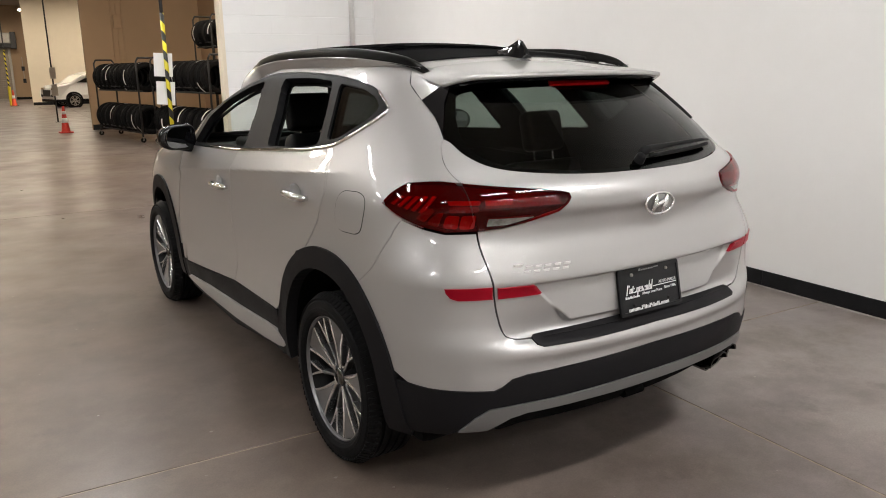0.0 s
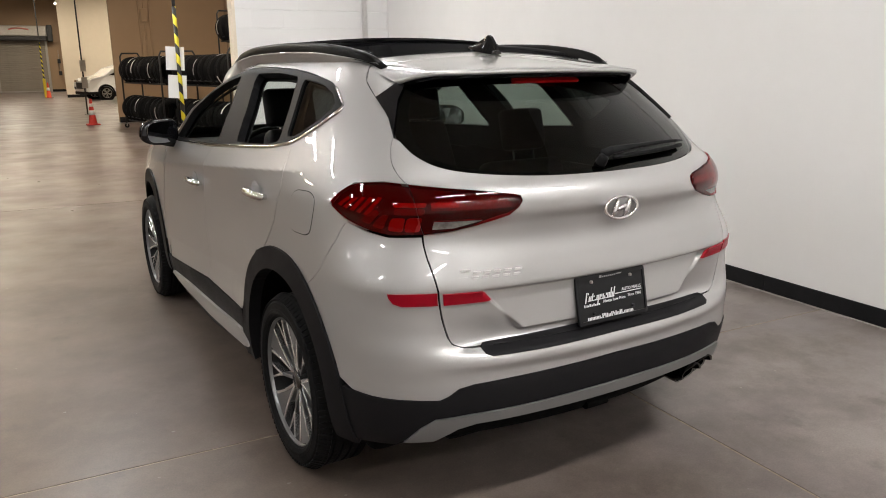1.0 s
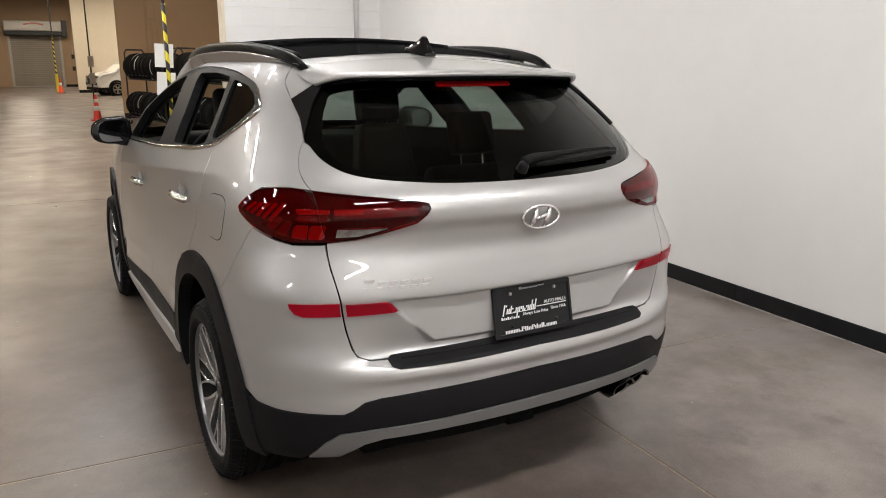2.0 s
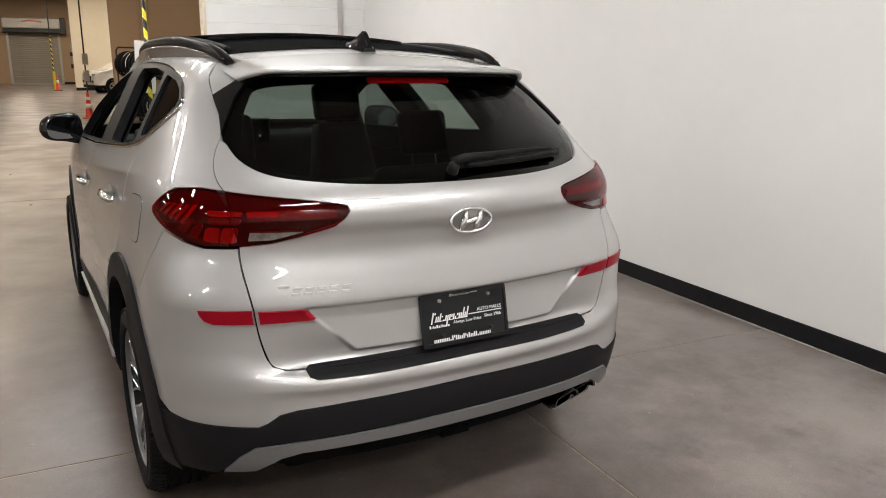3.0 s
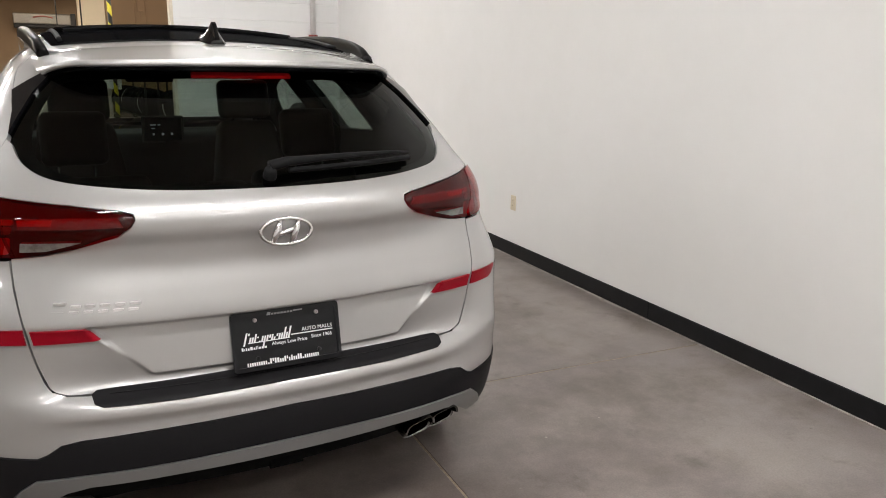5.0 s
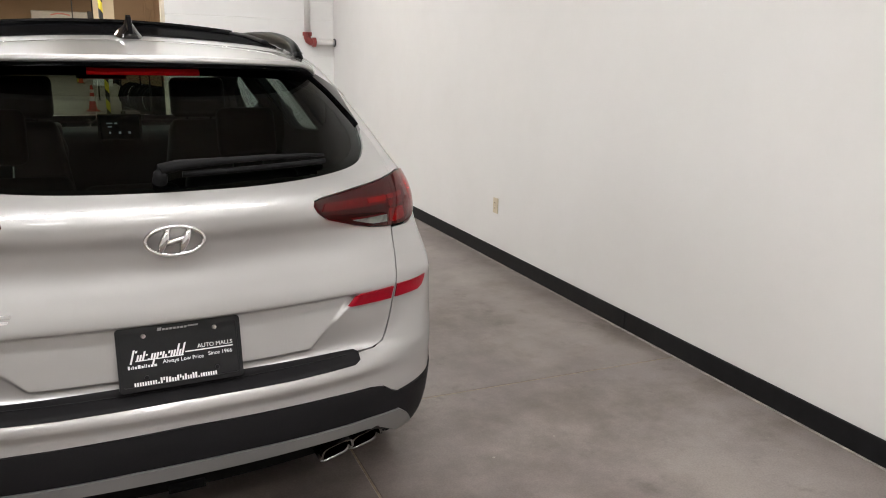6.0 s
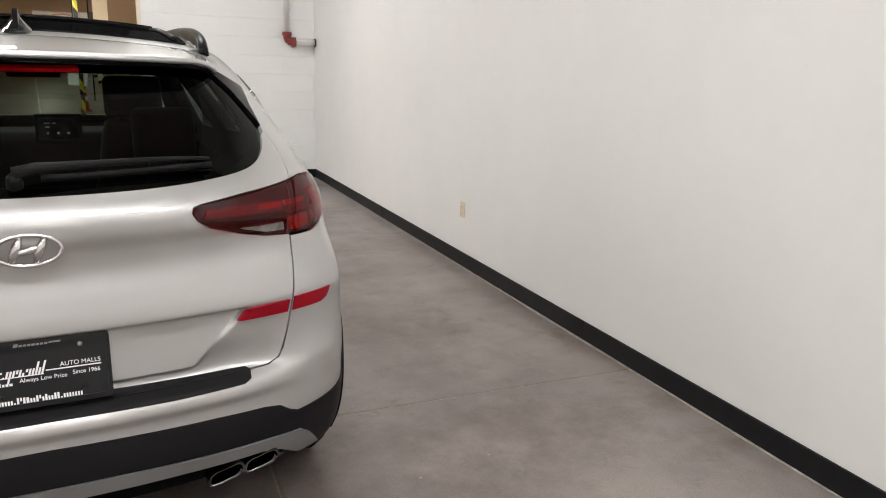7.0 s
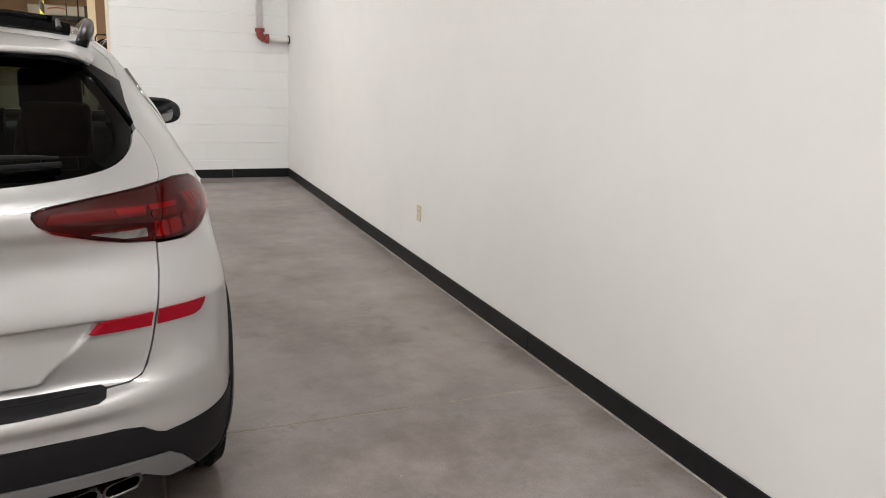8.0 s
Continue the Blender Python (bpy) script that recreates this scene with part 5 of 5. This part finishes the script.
low = [[(x * 0.985, y + 0.006, z - 0.006) for x, y, z in rows[8]], [(x * 0.97, y + 0.012, z - 0.024) for x, y, z in rows[8]], [(x * 0.97, y + 0.09, z - 0.028) for x, y, z in rows[8]]]
part("spoiler_underside", ribbon(low), GLOSS_BLACK, spoiler, "black spoiler underside", smooth=True)
skin_panel("brake_light", [(-0.205, 1.470), (0.205, 1.470), (0.205, 1.480), (-0.205, 1.480)], BRAKE_RED, spoiler, 0.010, 0, 0.01, 0.02, label="red high brake light strip")
for side in (-1, 1):
    skin_panel("spoiler_end", [(0.86, 1.552), (0.91, 1.523), (0.925, 1.484), (0.874, 1.43), (0.77, 1.478), (0.70, 1.498), (0.66, 1.515), (0.70, 1.54)], PAINT, spoiler, 0.0, 0.0015, 0.012, 0.015, mirror=side)
    skin_panel("spoiler_fin", [(0.873, 1.428), (0.77, 1.476), (0.72, 1.492), (0.735, 1.465), (0.770, 1.42), (0.788, 1.36), (0.797, 1.316), (0.823, 1.373)], GLOSS_BLACK, spoiler, 0.006, 0.0015, 0.02, 0.012, mirror=side, label="gloss black side fin")

# shark fin aerial
fin = []
for k in range(13):
    t = k / 12
    y = -0.155 + 0.175 * t
    h = 0.054 * (min(1, t / 0.30) ** 0.8) * (1 - max(0, t - 0.30) / 0.70) ** 1.25 + 0.004
    w = 0.043 * (0.35 + 0.65 * math.sin(math.pi * min(1, t * 0.9 + 0.06)) ** 0.6)
    z = float(roof(0, y)[0][2]) + 0.002
    fin.append([(-w, y, z), (-w * 0.75, y, z + 0.012), (-w * 0.28, y - 0.004, z + 0.012 + h * 0.55), (-0.007, y - 0.008, z + 0.012 + h), (0.007, y - 0.008, z + 0.012 + h), (w * 0.28, y - 0.004, z + 0.012 + h * 0.55), (w * 0.75, y, z + 0.012), (w, y, z)])
bm = ribbon(fin)
bm.faces.new([v for v in bm.verts][:8][::-1])
part("aerial_fin", bm, GLOSS_BLACK, car, "gloss black shark fin aerial", smooth=False)

# bonnet and windscreen
for side in (-1, 1):
    tip = S1 + 2.6
    run = np.linspace(1, 0, 60) ** 3

    def arcs(z0, z1, n, reach):
        return [[tuple(v) for v in surf((tip - 1e-9 - (tip - reach) * run) * side, np.full(60, z), -0.001)[0]] for z in np.linspace(z0, z1, n)]

    part("windscreen", ribbon(arcs(1.162, 1.545, 12, 4.1)), DOOR_GLASS, car, smooth=True)
    rows = []
    for z in np.linspace(1.10, 1.535, 14):
        q = np.linspace(3.85, 4.62, 8)
        rows.append([tuple(v) for v in surf(q * side, np.full(8, z), -0.03)[0]])
    part("screen_pillar", ribbon(rows), CABIN, car, "black inner windscreen pillar", smooth=True)
    part("screen_header", ribbon(arcs(1.485, 1.552, 5, 4.1)), CABIN, car, "black windscreen header").location = (0, -0.02, -0.012)
    part("bonnet", ribbon(arcs(0.90, 1.158, 26, 3.9)), PAINT, car, smooth=True)
    part("nose", ribbon(arcs(0.55, 0.90, 10, 4.1)), PAINT, car, smooth=True)
    part("front_bumper", ribbon(arcs(0.20, 0.55, 8, 4.1)), CLADDING, car, "dark grey plastic front bumper", smooth=True)


# ---- rear details ----
skin_panel("step_pad", mirrored([(0.0, 0.676), (0.50, 0.667), (0.514, 0.660), (0.510, 0.645), (0.49, 0.637), (0.30, 0.636), (0.0, 0.640)]), CLADDING, bumper, 0.004, 0, 0.012, 0.014, label="ribbed dark plastic step pad")
for zz in (0.658,):
    q = np.linspace(-0.47, 0.47, 40)
    part("rib", tube([tuple(v) for v in surf(q, np.full(40, zz), 0.005)[0]], 0.0016, 6), CLADDING, bumper)

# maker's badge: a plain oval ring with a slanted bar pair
bc = Matrix.Translation((0.0, -0.8785, 1.0715)) @ pose(0, 0, 0, 90 - 2, 0, 0)
ring = [(0.071 * math.cos(a), 0.0365 * math.sin(a), 0.006) for a in [2 * math.pi * k / 64 for k in range(65)]]
bm = tube(ring, 0.0058, 10, False)
for x in (-0.026, 0.026):
    bar = tube([(x - 0.012, -0.033, 0.004), (x - 0.006, -0.012, 0.008), (x + 0.004, 0.012, 0.008), (x + 0.013, 0.033, 0.004)], [0.0055, 0.0105, 0.0105, 0.0055], 10)
    add(bm, bar)
add(bm, tube([(-0.036, -0.010, 0.006), (-0.01, -0.003, 0.008), (0.012, 0.003, 0.008), (0.036, 0.010, 0.006)], [0.005, 0.009, 0.009, 0.005], 10))
bm.transform(bc)
part("badge", bm, CHROME, gate, "oval chrome badge", smooth=True)

# model lettering drawn as plain bars: two level strokes a letter
x0 = -0.587
for k, (w, h) in enumerate(((0.036, 0.032), (0.030, 0.024), (0.029, 0.024), (0.030, 0.024), (0.032, 0.024), (0.032, 0.024))):
    c = x0 + w / 2
    p, n = surf(np.array([c * 1.02]), np.array([0.905 - (0.032 - h) / 2]), 0.0)
    yaw = math.degrees(math.atan2(n[0][0], -n[0][1]))
    q, b = 0.0032, 0.0080
    for lo, hi, a0, a1 in ((h / 2 - b, h / 2, -w / 2 + 0.006, w / 2), (-h / 2, -h / 2 + b, -w / 2, w / 2 - 0.006)):
        lean = 0.006 * (hi - lo) / h
        bm = slab([(a0, lo), (a1, lo), (a1 + lean, hi), (a0 + lean, hi)], q, pose(0, 0, 0, 90, 0, 0), 0.0008)
        bm.transform(Matrix.Translation(p[0]) @ pose(0, 0, 0, 0, 0, yaw))
        part("badge_bar", bm, BAR_SILVER, gate, "small silver badge bar")
    x0 += w + 0.0045

# plate
PL = Matrix.Translation((0.0, -0.852, 0.756)) @ pose(0, 0, 0, 90 - 12, 0, 0)


def round_rect(w, h, r, n=6):
    out = []
    for cx, cy, a0 in ((w - r, h - r, 0), (-w + r, h - r, 90), (-w + r, -h + r, 180), (w - r, -h + r, 270)):
        out += [(cx + r * math.cos(radians(a0 + 90 * k / n)), cy + r * math.sin(radians(a0 + 90 * k / n))) for k in range(n + 1)]
    return out


plate = part("licence_plate", slab(round_rect(0.156, 0.082, 0.008), 0.010, PL), PLATE, gate, "black dealer plate")
part("plate_mount", slab(round_rect(0.12, 0.055, 0.006), 0.03, PL @ Matrix.Translation((0, 0, -0.028))), CLADDING, plate)
rim_out, rim_in = round_rect(0.158, 0.084, 0.010), round_rect(0.148, 0.071, 0.006)
bm = ribbon([[(x, y, 0.004) for x, y in rim_out], [(x, y, 0.013) for x, y in rim_out], [(x, y, 0.014) for x, y in rim_in], [(x, y, 0.009) for x, y in rim_in]], True)
bm.transform(PL)
part("plate_frame", bm, PLATE, plate, "black plastic plate frame")


def ink(bm, x, y, mat=WHITE_INK, nm="print_bar"):
    bm.transform(PL @ Matrix.Translation((x, y, 0.0145)))
    part(nm, bm, mat, plate)


# the dealer's name and addresses stand as rows of bars; the other words are readable
def bar_row(x, y, bars, lean, mat=WHITE_INK):
    """Upright bars side by side: width, foot and top of each."""
    bm = bmesh.new()
    for w, lo, hi in bars:
        add(bm, slab([(x + lean * lo, lo), (x + w + lean * lo, lo), (x + w + lean * hi, hi), (x + lean * hi, hi)], 0.0006))
        x += w + 0.0022
    ink(bm, 0, y, mat)


NAME = [(-0.010, 0.026), (0.018, 0.024), (-0.004, 0.012), (-0.004, 0.012), (-0.003, 0.020), (0.008, 0.012), (-0.004, 0.000), (-0.003, 0.012), (-0.018, 0.012), (-0.002, 0.013), (0.004, 0.013),
        (-0.003, 0.013), (-0.003, 0.005), (0.006, 0.013), (-0.003, 0.013), (-0.003, 0.013), (-0.003, 0.028), (-0.003, 0.013), (-0.003, 0.029)]
bar_row(-0.126, 0.0, [(0.0048, lo, hi) for lo, hi in NAME], 0.30)
ink(slab([(-0.060, -0.0012), (0.060, -0.0012), (0.060, 0.0012), (-0.060, 0.0012)], 0.0006), -0.055, -0.0035)
ink(slab([(-0.012, -0.0015), (0.012, -0.0015), (0.012, 0.0015), (-0.012, 0.0015)], 0.0006), 0.022, 0.004)
ink(slab([(-0.05, -0.0015), (0.05, -0.0015), (0.05, 0.0015), (-0.05, 0.0015)], 0.0006), 0.085, 0.004)
ink(letters("AUTO MALLS", 0.0155), 0.088, 0.014, nm="print_words")
ink(letters("Always Low Price", 0.0145), 0.004, -0.014, nm="print_words")
ink(letters("Since 1966", 0.0145), 0.100, -0.010, nm="print_words")
bar_row(-0.134, -0.019, [(0.005, -0.004, 0.005), (0.002, -0.004, 0.002), (0.003, -0.004, 0.004), (0.005, -0.004, 0.002), (0.007, -0.004, 0.005), (0.005, -0.004, 0.002), (0.002, -0.004, 0.005), (0.002, -0.004, 0.005), (0.005, -0.004, 0.002), (0.006, -0.004, 0.002), (0.007, -0.004, 0.002)], 0.0)
WIDE, TALL, DOT = [(0.0042, -0.0055, 0.0045)] * 3, [(0.0048, -0.0055, 0.0095), (0.0040, 0.001, 0.0095)], [(0.0045, -0.0055, -0.0015)]
bar_row(-0.122, -0.064, WIDE * 3 + DOT + TALL + [(0.005, -0.0055, 0.009), (0.006, -0.0055, 0.008)] + WIDE[:2] + TALL + WIDE[:1] + TALL[:1] + WIDE[:2] + TALL[:1] * 2 + DOT + WIDE[:2] + WIDE[:2] + WIDE, 0.0)
bar_row(-0.055, 0.0715, [(0.010, -0.003, 0.005)] + [(0.007, -0.003, 0.002)] * 7 + [(0.026, -0.001, 0.003)], 0.3, GREY_INK)
for x, y in ((-0.09, 0.059), (0.09, 0.059), (-0.09, -0.050), (0.09, -0.050)):
    sc = lathe([(0.0005, 0.004), (0.004, 0.0035), (0.006, 0.001), (0.006, -0.004)], 14)
    sc.transform(PL @ Matrix.Translation((x, y, 0.0135)))
    part("plate_screw", sc, GALV if y > 0 else PLATE, plate)

# wiper
wp, wn = surf(np.array([-0.018, 0.035, 0.165, 0.315, 0.435, 0.493]), np.array([1.217, 1.227, 1.233, 1.236, 1.235, 1.232]), 0.030)
arm = tube([tuple(v) for v in wp], [0.016, 0.0145, 0.0095, 0.008, 0.006, 0.0035], 12)
wiper = part("rear_wiper", arm, SATIN_BLACK, gate, "black plastic rear wiper", smooth=True)
bp, _ = surf(np.linspace(0.045, 0.503, 12), np.linspace(1.218, 1.229, 12), 0.010)
part("wiper_blade", tube([tuple(v) for v in bp], 0.008, 8), RUBBER, wiper, smooth=True)
kp, kn = surf(np.array([-0.017]), np.array([1.213]), 0.012)
knob = lathe([(0.0005, 0.020), (0.012, 0.018), (0.017, 0.010), (0.019, -0.01), (0.019, -0.016)], 24)
knob.transform(Matrix.Translation(kp[0]) @ Vector(kn[0]).to_track_quat("Z", "Y").to_matrix().to_4x4())
part("wiper_cap", knob, SATIN_BLACK, wiper, smooth=True)

# twin exhaust tips on the right
for x in (0.432, 0.540):
    outer = [(x + 0.052 * math.copysign(abs(math.cos(t)) ** 0.4, math.cos(t)), 0.030 * math.copysign(abs(math.sin(t)) ** 0.7, math.sin(t))) for t in [2 * math.pi * k / 32 for k in range(32)]]
    y_end = -0.865 + 0.33 * (x - 0.40)
    rows = []
    for y, k in ((y_end + 0.20, 0.85), (y_end + 0.02, 1.0), (y_end, 1.0), (y_end + 0.002, 0.86), (y_end + 0.14, 0.80)):
        rows.append([(x + (a - x) * k, y + (0.02 if b < 0 else -0.012), 0.366 + b * k + 0.012 * (a - x) / 0.05) for a, b in outer])
    part("exhaust_tip", ribbon(rows, True), DARK_CHROME, car, "dark chrome exhaust tip", smooth=False)
    part("exhaust_pipe", tube([(x, y_end + 0.10, 0.366), (x, y_end + 0.5, 0.33)], 0.03, 16), STEEL, car, smooth=True)

# floor pan and axle
part("floor_pan", box((-0.76, -0.50, 0.20), (0.76, 3.3, 0.34), 0.04), UNDER, car)
part("muffler", box((-0.55, -0.66, 0.25), (0.60, -0.42, 0.37), 0.05, 3), UNDER, car)
part("tow_eye", tube([(-0.05, -0.80, 0.335), (0.05, -0.80, 0.335)], 0.018, 10), UNDER, car)


# ---- wheels ----
def car_wheel():
    w = new("wheel")
    w.parent = car
    R = WHEEL_R
    hw = 0.116
    prof = [(0.250, -hw * 0.82), (0.262, -hw * 0.95), (0.288, -hw), (0.312, -hw * 0.97), (0.330, -hw * 0.82)]
    for k in range(5):
        a = -hw * 0.62 + k * hw * 0.31
        prof += [(R, a - 0.013), (R, a + 0.011)] + ([(R - 0.009, a + 0.013), (R - 0.009, a + hw * 0.31 - 0.015)] if k < 4 else [])
    prof += [(0.330, hw * 0.82), (0.312, hw * 0.97), (0.290, hw), (0.288, hw * 1.012), (0.276, hw * 1.012), (0.270, hw * 0.985), (0.262, hw * 0.95), (0.250, hw * 0.82)]
    tyre = part("tyre", lathe(prof, 72, "x"), RUBBER, w, "black rubber tyre")
    # shoulder lugs
    lug = None
    for k in range(84):
        b = box((-0.024, -0.0100, -0.008), (0.024, 0.0100, 0.0012), 0.0014, 1)
        b.transform(pose(0, 0, 0, 360 / 84 * k, 0, 0) @ Matrix.Translation((hw * 0.78, 0, R - 0.0062)) @ pose(0, 0, 0, 0, 30, 8))
        lug = b if lug is None else add(lug, b)
    part("tread_shoulder", lug, RUBBER, tyre)
    rim = part("rim", lathe([(0.244, -hw * 0.8), (0.212, -0.06), (0.207, 0.02), (0.228, 0.055), (0.240, hw * 0.70), (0.252, hw * 0.80)], 72, "x"), ALLOY_DARK, w, "dark alloy barrel", smooth=True)
    part("rim_lip", lathe([(0.2465, hw * 0.72), (0.2475, hw * 0.86), (0.2495, hw * 0.89), (0.2535, hw * 0.87), (0.2535, hw * 0.78)], 72, "x"), ALLOY_GREY, rim, "grey rim lip", smooth=True)

    def spoke(a0, a1, r0, r1, wid0, wid1, x0, x1, depth):
        bm = bmesh.new()
        rows = []
        for k in range(7):
            t = k / 6
            r = r0 + (r1 - r0) * t
            a = radians(a0 + (a1 - a0) * t)
            wd = wid0 + (wid1 - wid0) * t
            x = x0 + (x1 - x0) * t
            c = Vector((0, math.sin(a) * r, math.cos(a) * r))
            d = Vector((0, math.cos(a), -math.sin(a))) * wd / 2
            rows.append([c - d + Vector((x - depth, 0, 0)), c - d + Vector((x - 0.002, 0, 0)), c - d * 0.8 + Vector((x, 0, 0)), c + d * 0.8 + Vector((x, 0, 0)), c + d + Vector((x - 0.002, 0, 0)), c + d + Vector((x - depth, 0, 0))])
        return ribbon(rows, True)

    face = hw * 0.80
    for k in range(5):
        a = 72 * k
        part("spoke", spoke(a - 5, a - 14, 0.040, 0.243, 0.012, 0.011, face - 0.022, face, 0.03), ALLOY, rim, "machined spoke face")
        part("spoke", spoke(a + 5, a + 15, 0.040, 0.243, 0.012, 0.011, face - 0.022, face, 0.03), ALLOY, rim, "machined spoke face")
        part("spoke_web", spoke(a, a + 1, 0.05, 0.243, 0.022, 0.108, face - 0.024, face - 0.003, 0.02), ALLOY_GREY, rim, "grey painted spoke web")
        part("spoke", spoke(a + 36, a + 36, 0.045, 0.150, 0.014, 0.013, face - 0.026, face - 0.012, 0.03), ALLOY_GREY, rim, "grey painted spoke")
        part("spoke", spoke(a + 36, a + 30, 0.140, 0.243, 0.012, 0.009, face - 0.012, face - 0.002, 0.03), ALLOY, rim, "machined spoke fork")
        part("spoke", spoke(a + 36, a + 44, 0.140, 0.243, 0.012, 0.009, face - 0.012, face - 0.002, 0.03), ALLOY, rim, "machined spoke fork")
        nut = lathe([(0.0005, 0.0), (0.009, 0.0), (0.010, -0.02)], 10, "x")
        aa = radians(a + 18)
        nut.transform(Matrix.Translation((face - 0.026, 0.056 * math.sin(aa), 0.056 * math.cos(aa))))
        part("wheel_nut", nut, CHROME, rim)
    part("hub", lathe([(0.072, -0.01), (0.066, face - 0.034), (0.040, face - 0.026), (0.036, face - 0.022)], 40, "x"), ALLOY_DARK, rim, smooth=True)
    part("centre_cap", lathe([(0.036, face - 0.024), (0.034, face - 0.018), (0.0005, face - 0.017)], 40, "x"), DARK_CHROME, rim, "dark chrome centre cap", smooth=True)
    part("brake_disc", lathe([(0.06, -0.005), (0.155, -0.005), (0.155, 0.015), (0.06, 0.015)], 48, "x"), STEEL, w)
    cal = box((-0.03, -0.05, 0.10), (0.045, 0.05, 0.175), 0.012)
    cal.transform(pose(0, 0, 0, 70, 0, 0))
    part("brake_caliper", cal, STEEL, w)
    return w


first_wheel = car_wheel()
X_FACE = 0.793
first_wheel.matrix_basis = pose(-X_FACE, REAR_AXLE, WHEEL_R - 0.002, -8, 0, 180)
for x, y, yaw, rx in ((X_FACE, REAR_AXLE, 0, 33), (-X_FACE, FRONT_AXLE, 180, 21), (X_FACE, FRONT_AXLE, 0, 50)):
    copy_thing(first_wheel, pose(x, y, WHEEL_R - 0.002, rx, 0, yaw))


# ---- cabin ----
def pillow(lo, hi, soft, m=None):
    """A padded block with well rounded edges."""
    return box(lo, hi, soft, 4, m)


def seat(x, y, wide, base_z, taper, rest_half=0.135, rise=0.0, shift=0.0):
    lean = pose(x, y, base_z, -14, 0, 0)
    cushion = pillow((-wide / 2, -0.07, -0.15), (wide / 2, 0.06, 0.50), 0.05)
    for v in cushion.verts:
        v.co.x *= 1 - taper * min(1.0, max(0.0, (v.co.z - 0.10) / 0.38))
    cushion.transform(lean)
    back = part("seat_back", cushion, LEATHER, car, "black leather seat back", smooth=True)
    rest = pillow((shift - rest_half, -0.055, 0.515 + rise), (shift + rest_half, 0.03, 0.715 + rise), 0.05, lean)
    part("headrest", rest, LEATHER, back, "black leather headrest", smooth=True)
    for dx in (shift - 0.06, shift + 0.06):
        part("headrest_post", tube([lean @ Vector((dx, 0, 0.47)), lean @ Vector((dx, 0, 0.60))], 0.006, 8), CHROME, back)
    part("seat_cushion", pillow((x - wide / 2, y + 0.02, 0.50), (x + wide / 2, y + 0.55, 0.68), 0.05), LEATHER, car, smooth=True)


seat(-0.37, 1.10, 0.48, 0.72, 0.40)
seat(0.43, 1.12, 0.48, 0.72, 0.40)
for x in (-0.42, 0.42):
    seat(x, 0.12, 0.50, 0.60, 0.12, 0.115, 0.03, 0.03 if x > 0 else -0.03)
part("seat_back", pillow((-0.17, -0.06, -0.15), (0.17, 0.05, 0.40), 0.05, pose(0, 0.12, 0.66, -14, 0, 0)), LEATHER, car, smooth=True)
part("dashboard", pillow((-0.72, 1.80, 0.70), (0.72, 2.25, 1.10), 0.07), CABIN, car, smooth=True)
part("instrument_hood", pillow((-0.56, 1.74, 1.06), (-0.20, 1.95, 1.15), 0.035), CABIN, car, smooth=True)
disp = part("display", box((-0.025, 1.775, 1.05), (0.205, 1.80, 1.20), 0.008), CABIN, car, "upright dashboard display")
part("display_screen", box((-0.010, 1.772, 1.062), (0.190, 1.7745, 1.190)), GLOSS_BLACK, disp)
for x0_, x1_, z0_, z1_ in ((0.02, 0.05, 1.148, 1.154), (0.06, 0.075, 1.148, 1.154), (0.025, 0.045, 1.128, 1.134), (0.03, 0.04, 1.092, 1.104), (0.08, 0.092, 1.092, 1.104), (0.13, 0.142, 1.092, 1.104)):
    part("display_segment", box((x0_, 1.7695, z0_), (x1_, 1.7715, z1_)), SCREEN, disp)
wheel_ring = [(0.18 * math.cos(a), 0, 0.18 * math.sin(a)) for a in [2 * math.pi * k / 40 for k in range(41)]]
bm = tube(wheel_ring, 0.016, 10, False)
add(bm, tube([(-0.17, 0, 0), (0.17, 0, 0)], 0.018, 8))
add(bm, tube([(0, 0, 0), (0, 0, -0.17)], 0.016, 8))
bm.transform(pose(-0.38, 1.62, 1.02, 24, 0, 0))
part("steering_wheel", bm, LEATHER, car, "black steering wheel", smooth=True)
part("console", pillow((-0.13, 0.75, 0.45), (0.13, 1.80, 0.72), 0.04), CABIN, car, smooth=True)
part("load_cover", box((-0.58, -0.55, 0.98), (0.58, 0.02, 1.0), 0.006), CABIN, car)
part("load_floor", box((-0.62, -0.72, 0.62), (0.62, 0.05, 0.66)), CABIN, car)
part("rear_mirror", pillow((-0.12, 1.50, 1.40), (0.12, 1.53, 1.46), 0.012), CABIN, car, smooth=True)
rows = [[tuple(v) for v in roof(np.linspace(-0.56, 0.56, 21), np.full(21, y), -0.05)[0]] for y in np.linspace(-0.36, 1.38, 30)]
part("headliner", ribbon(rows), HEADLINER, car, "grey roof lining", smooth=True)
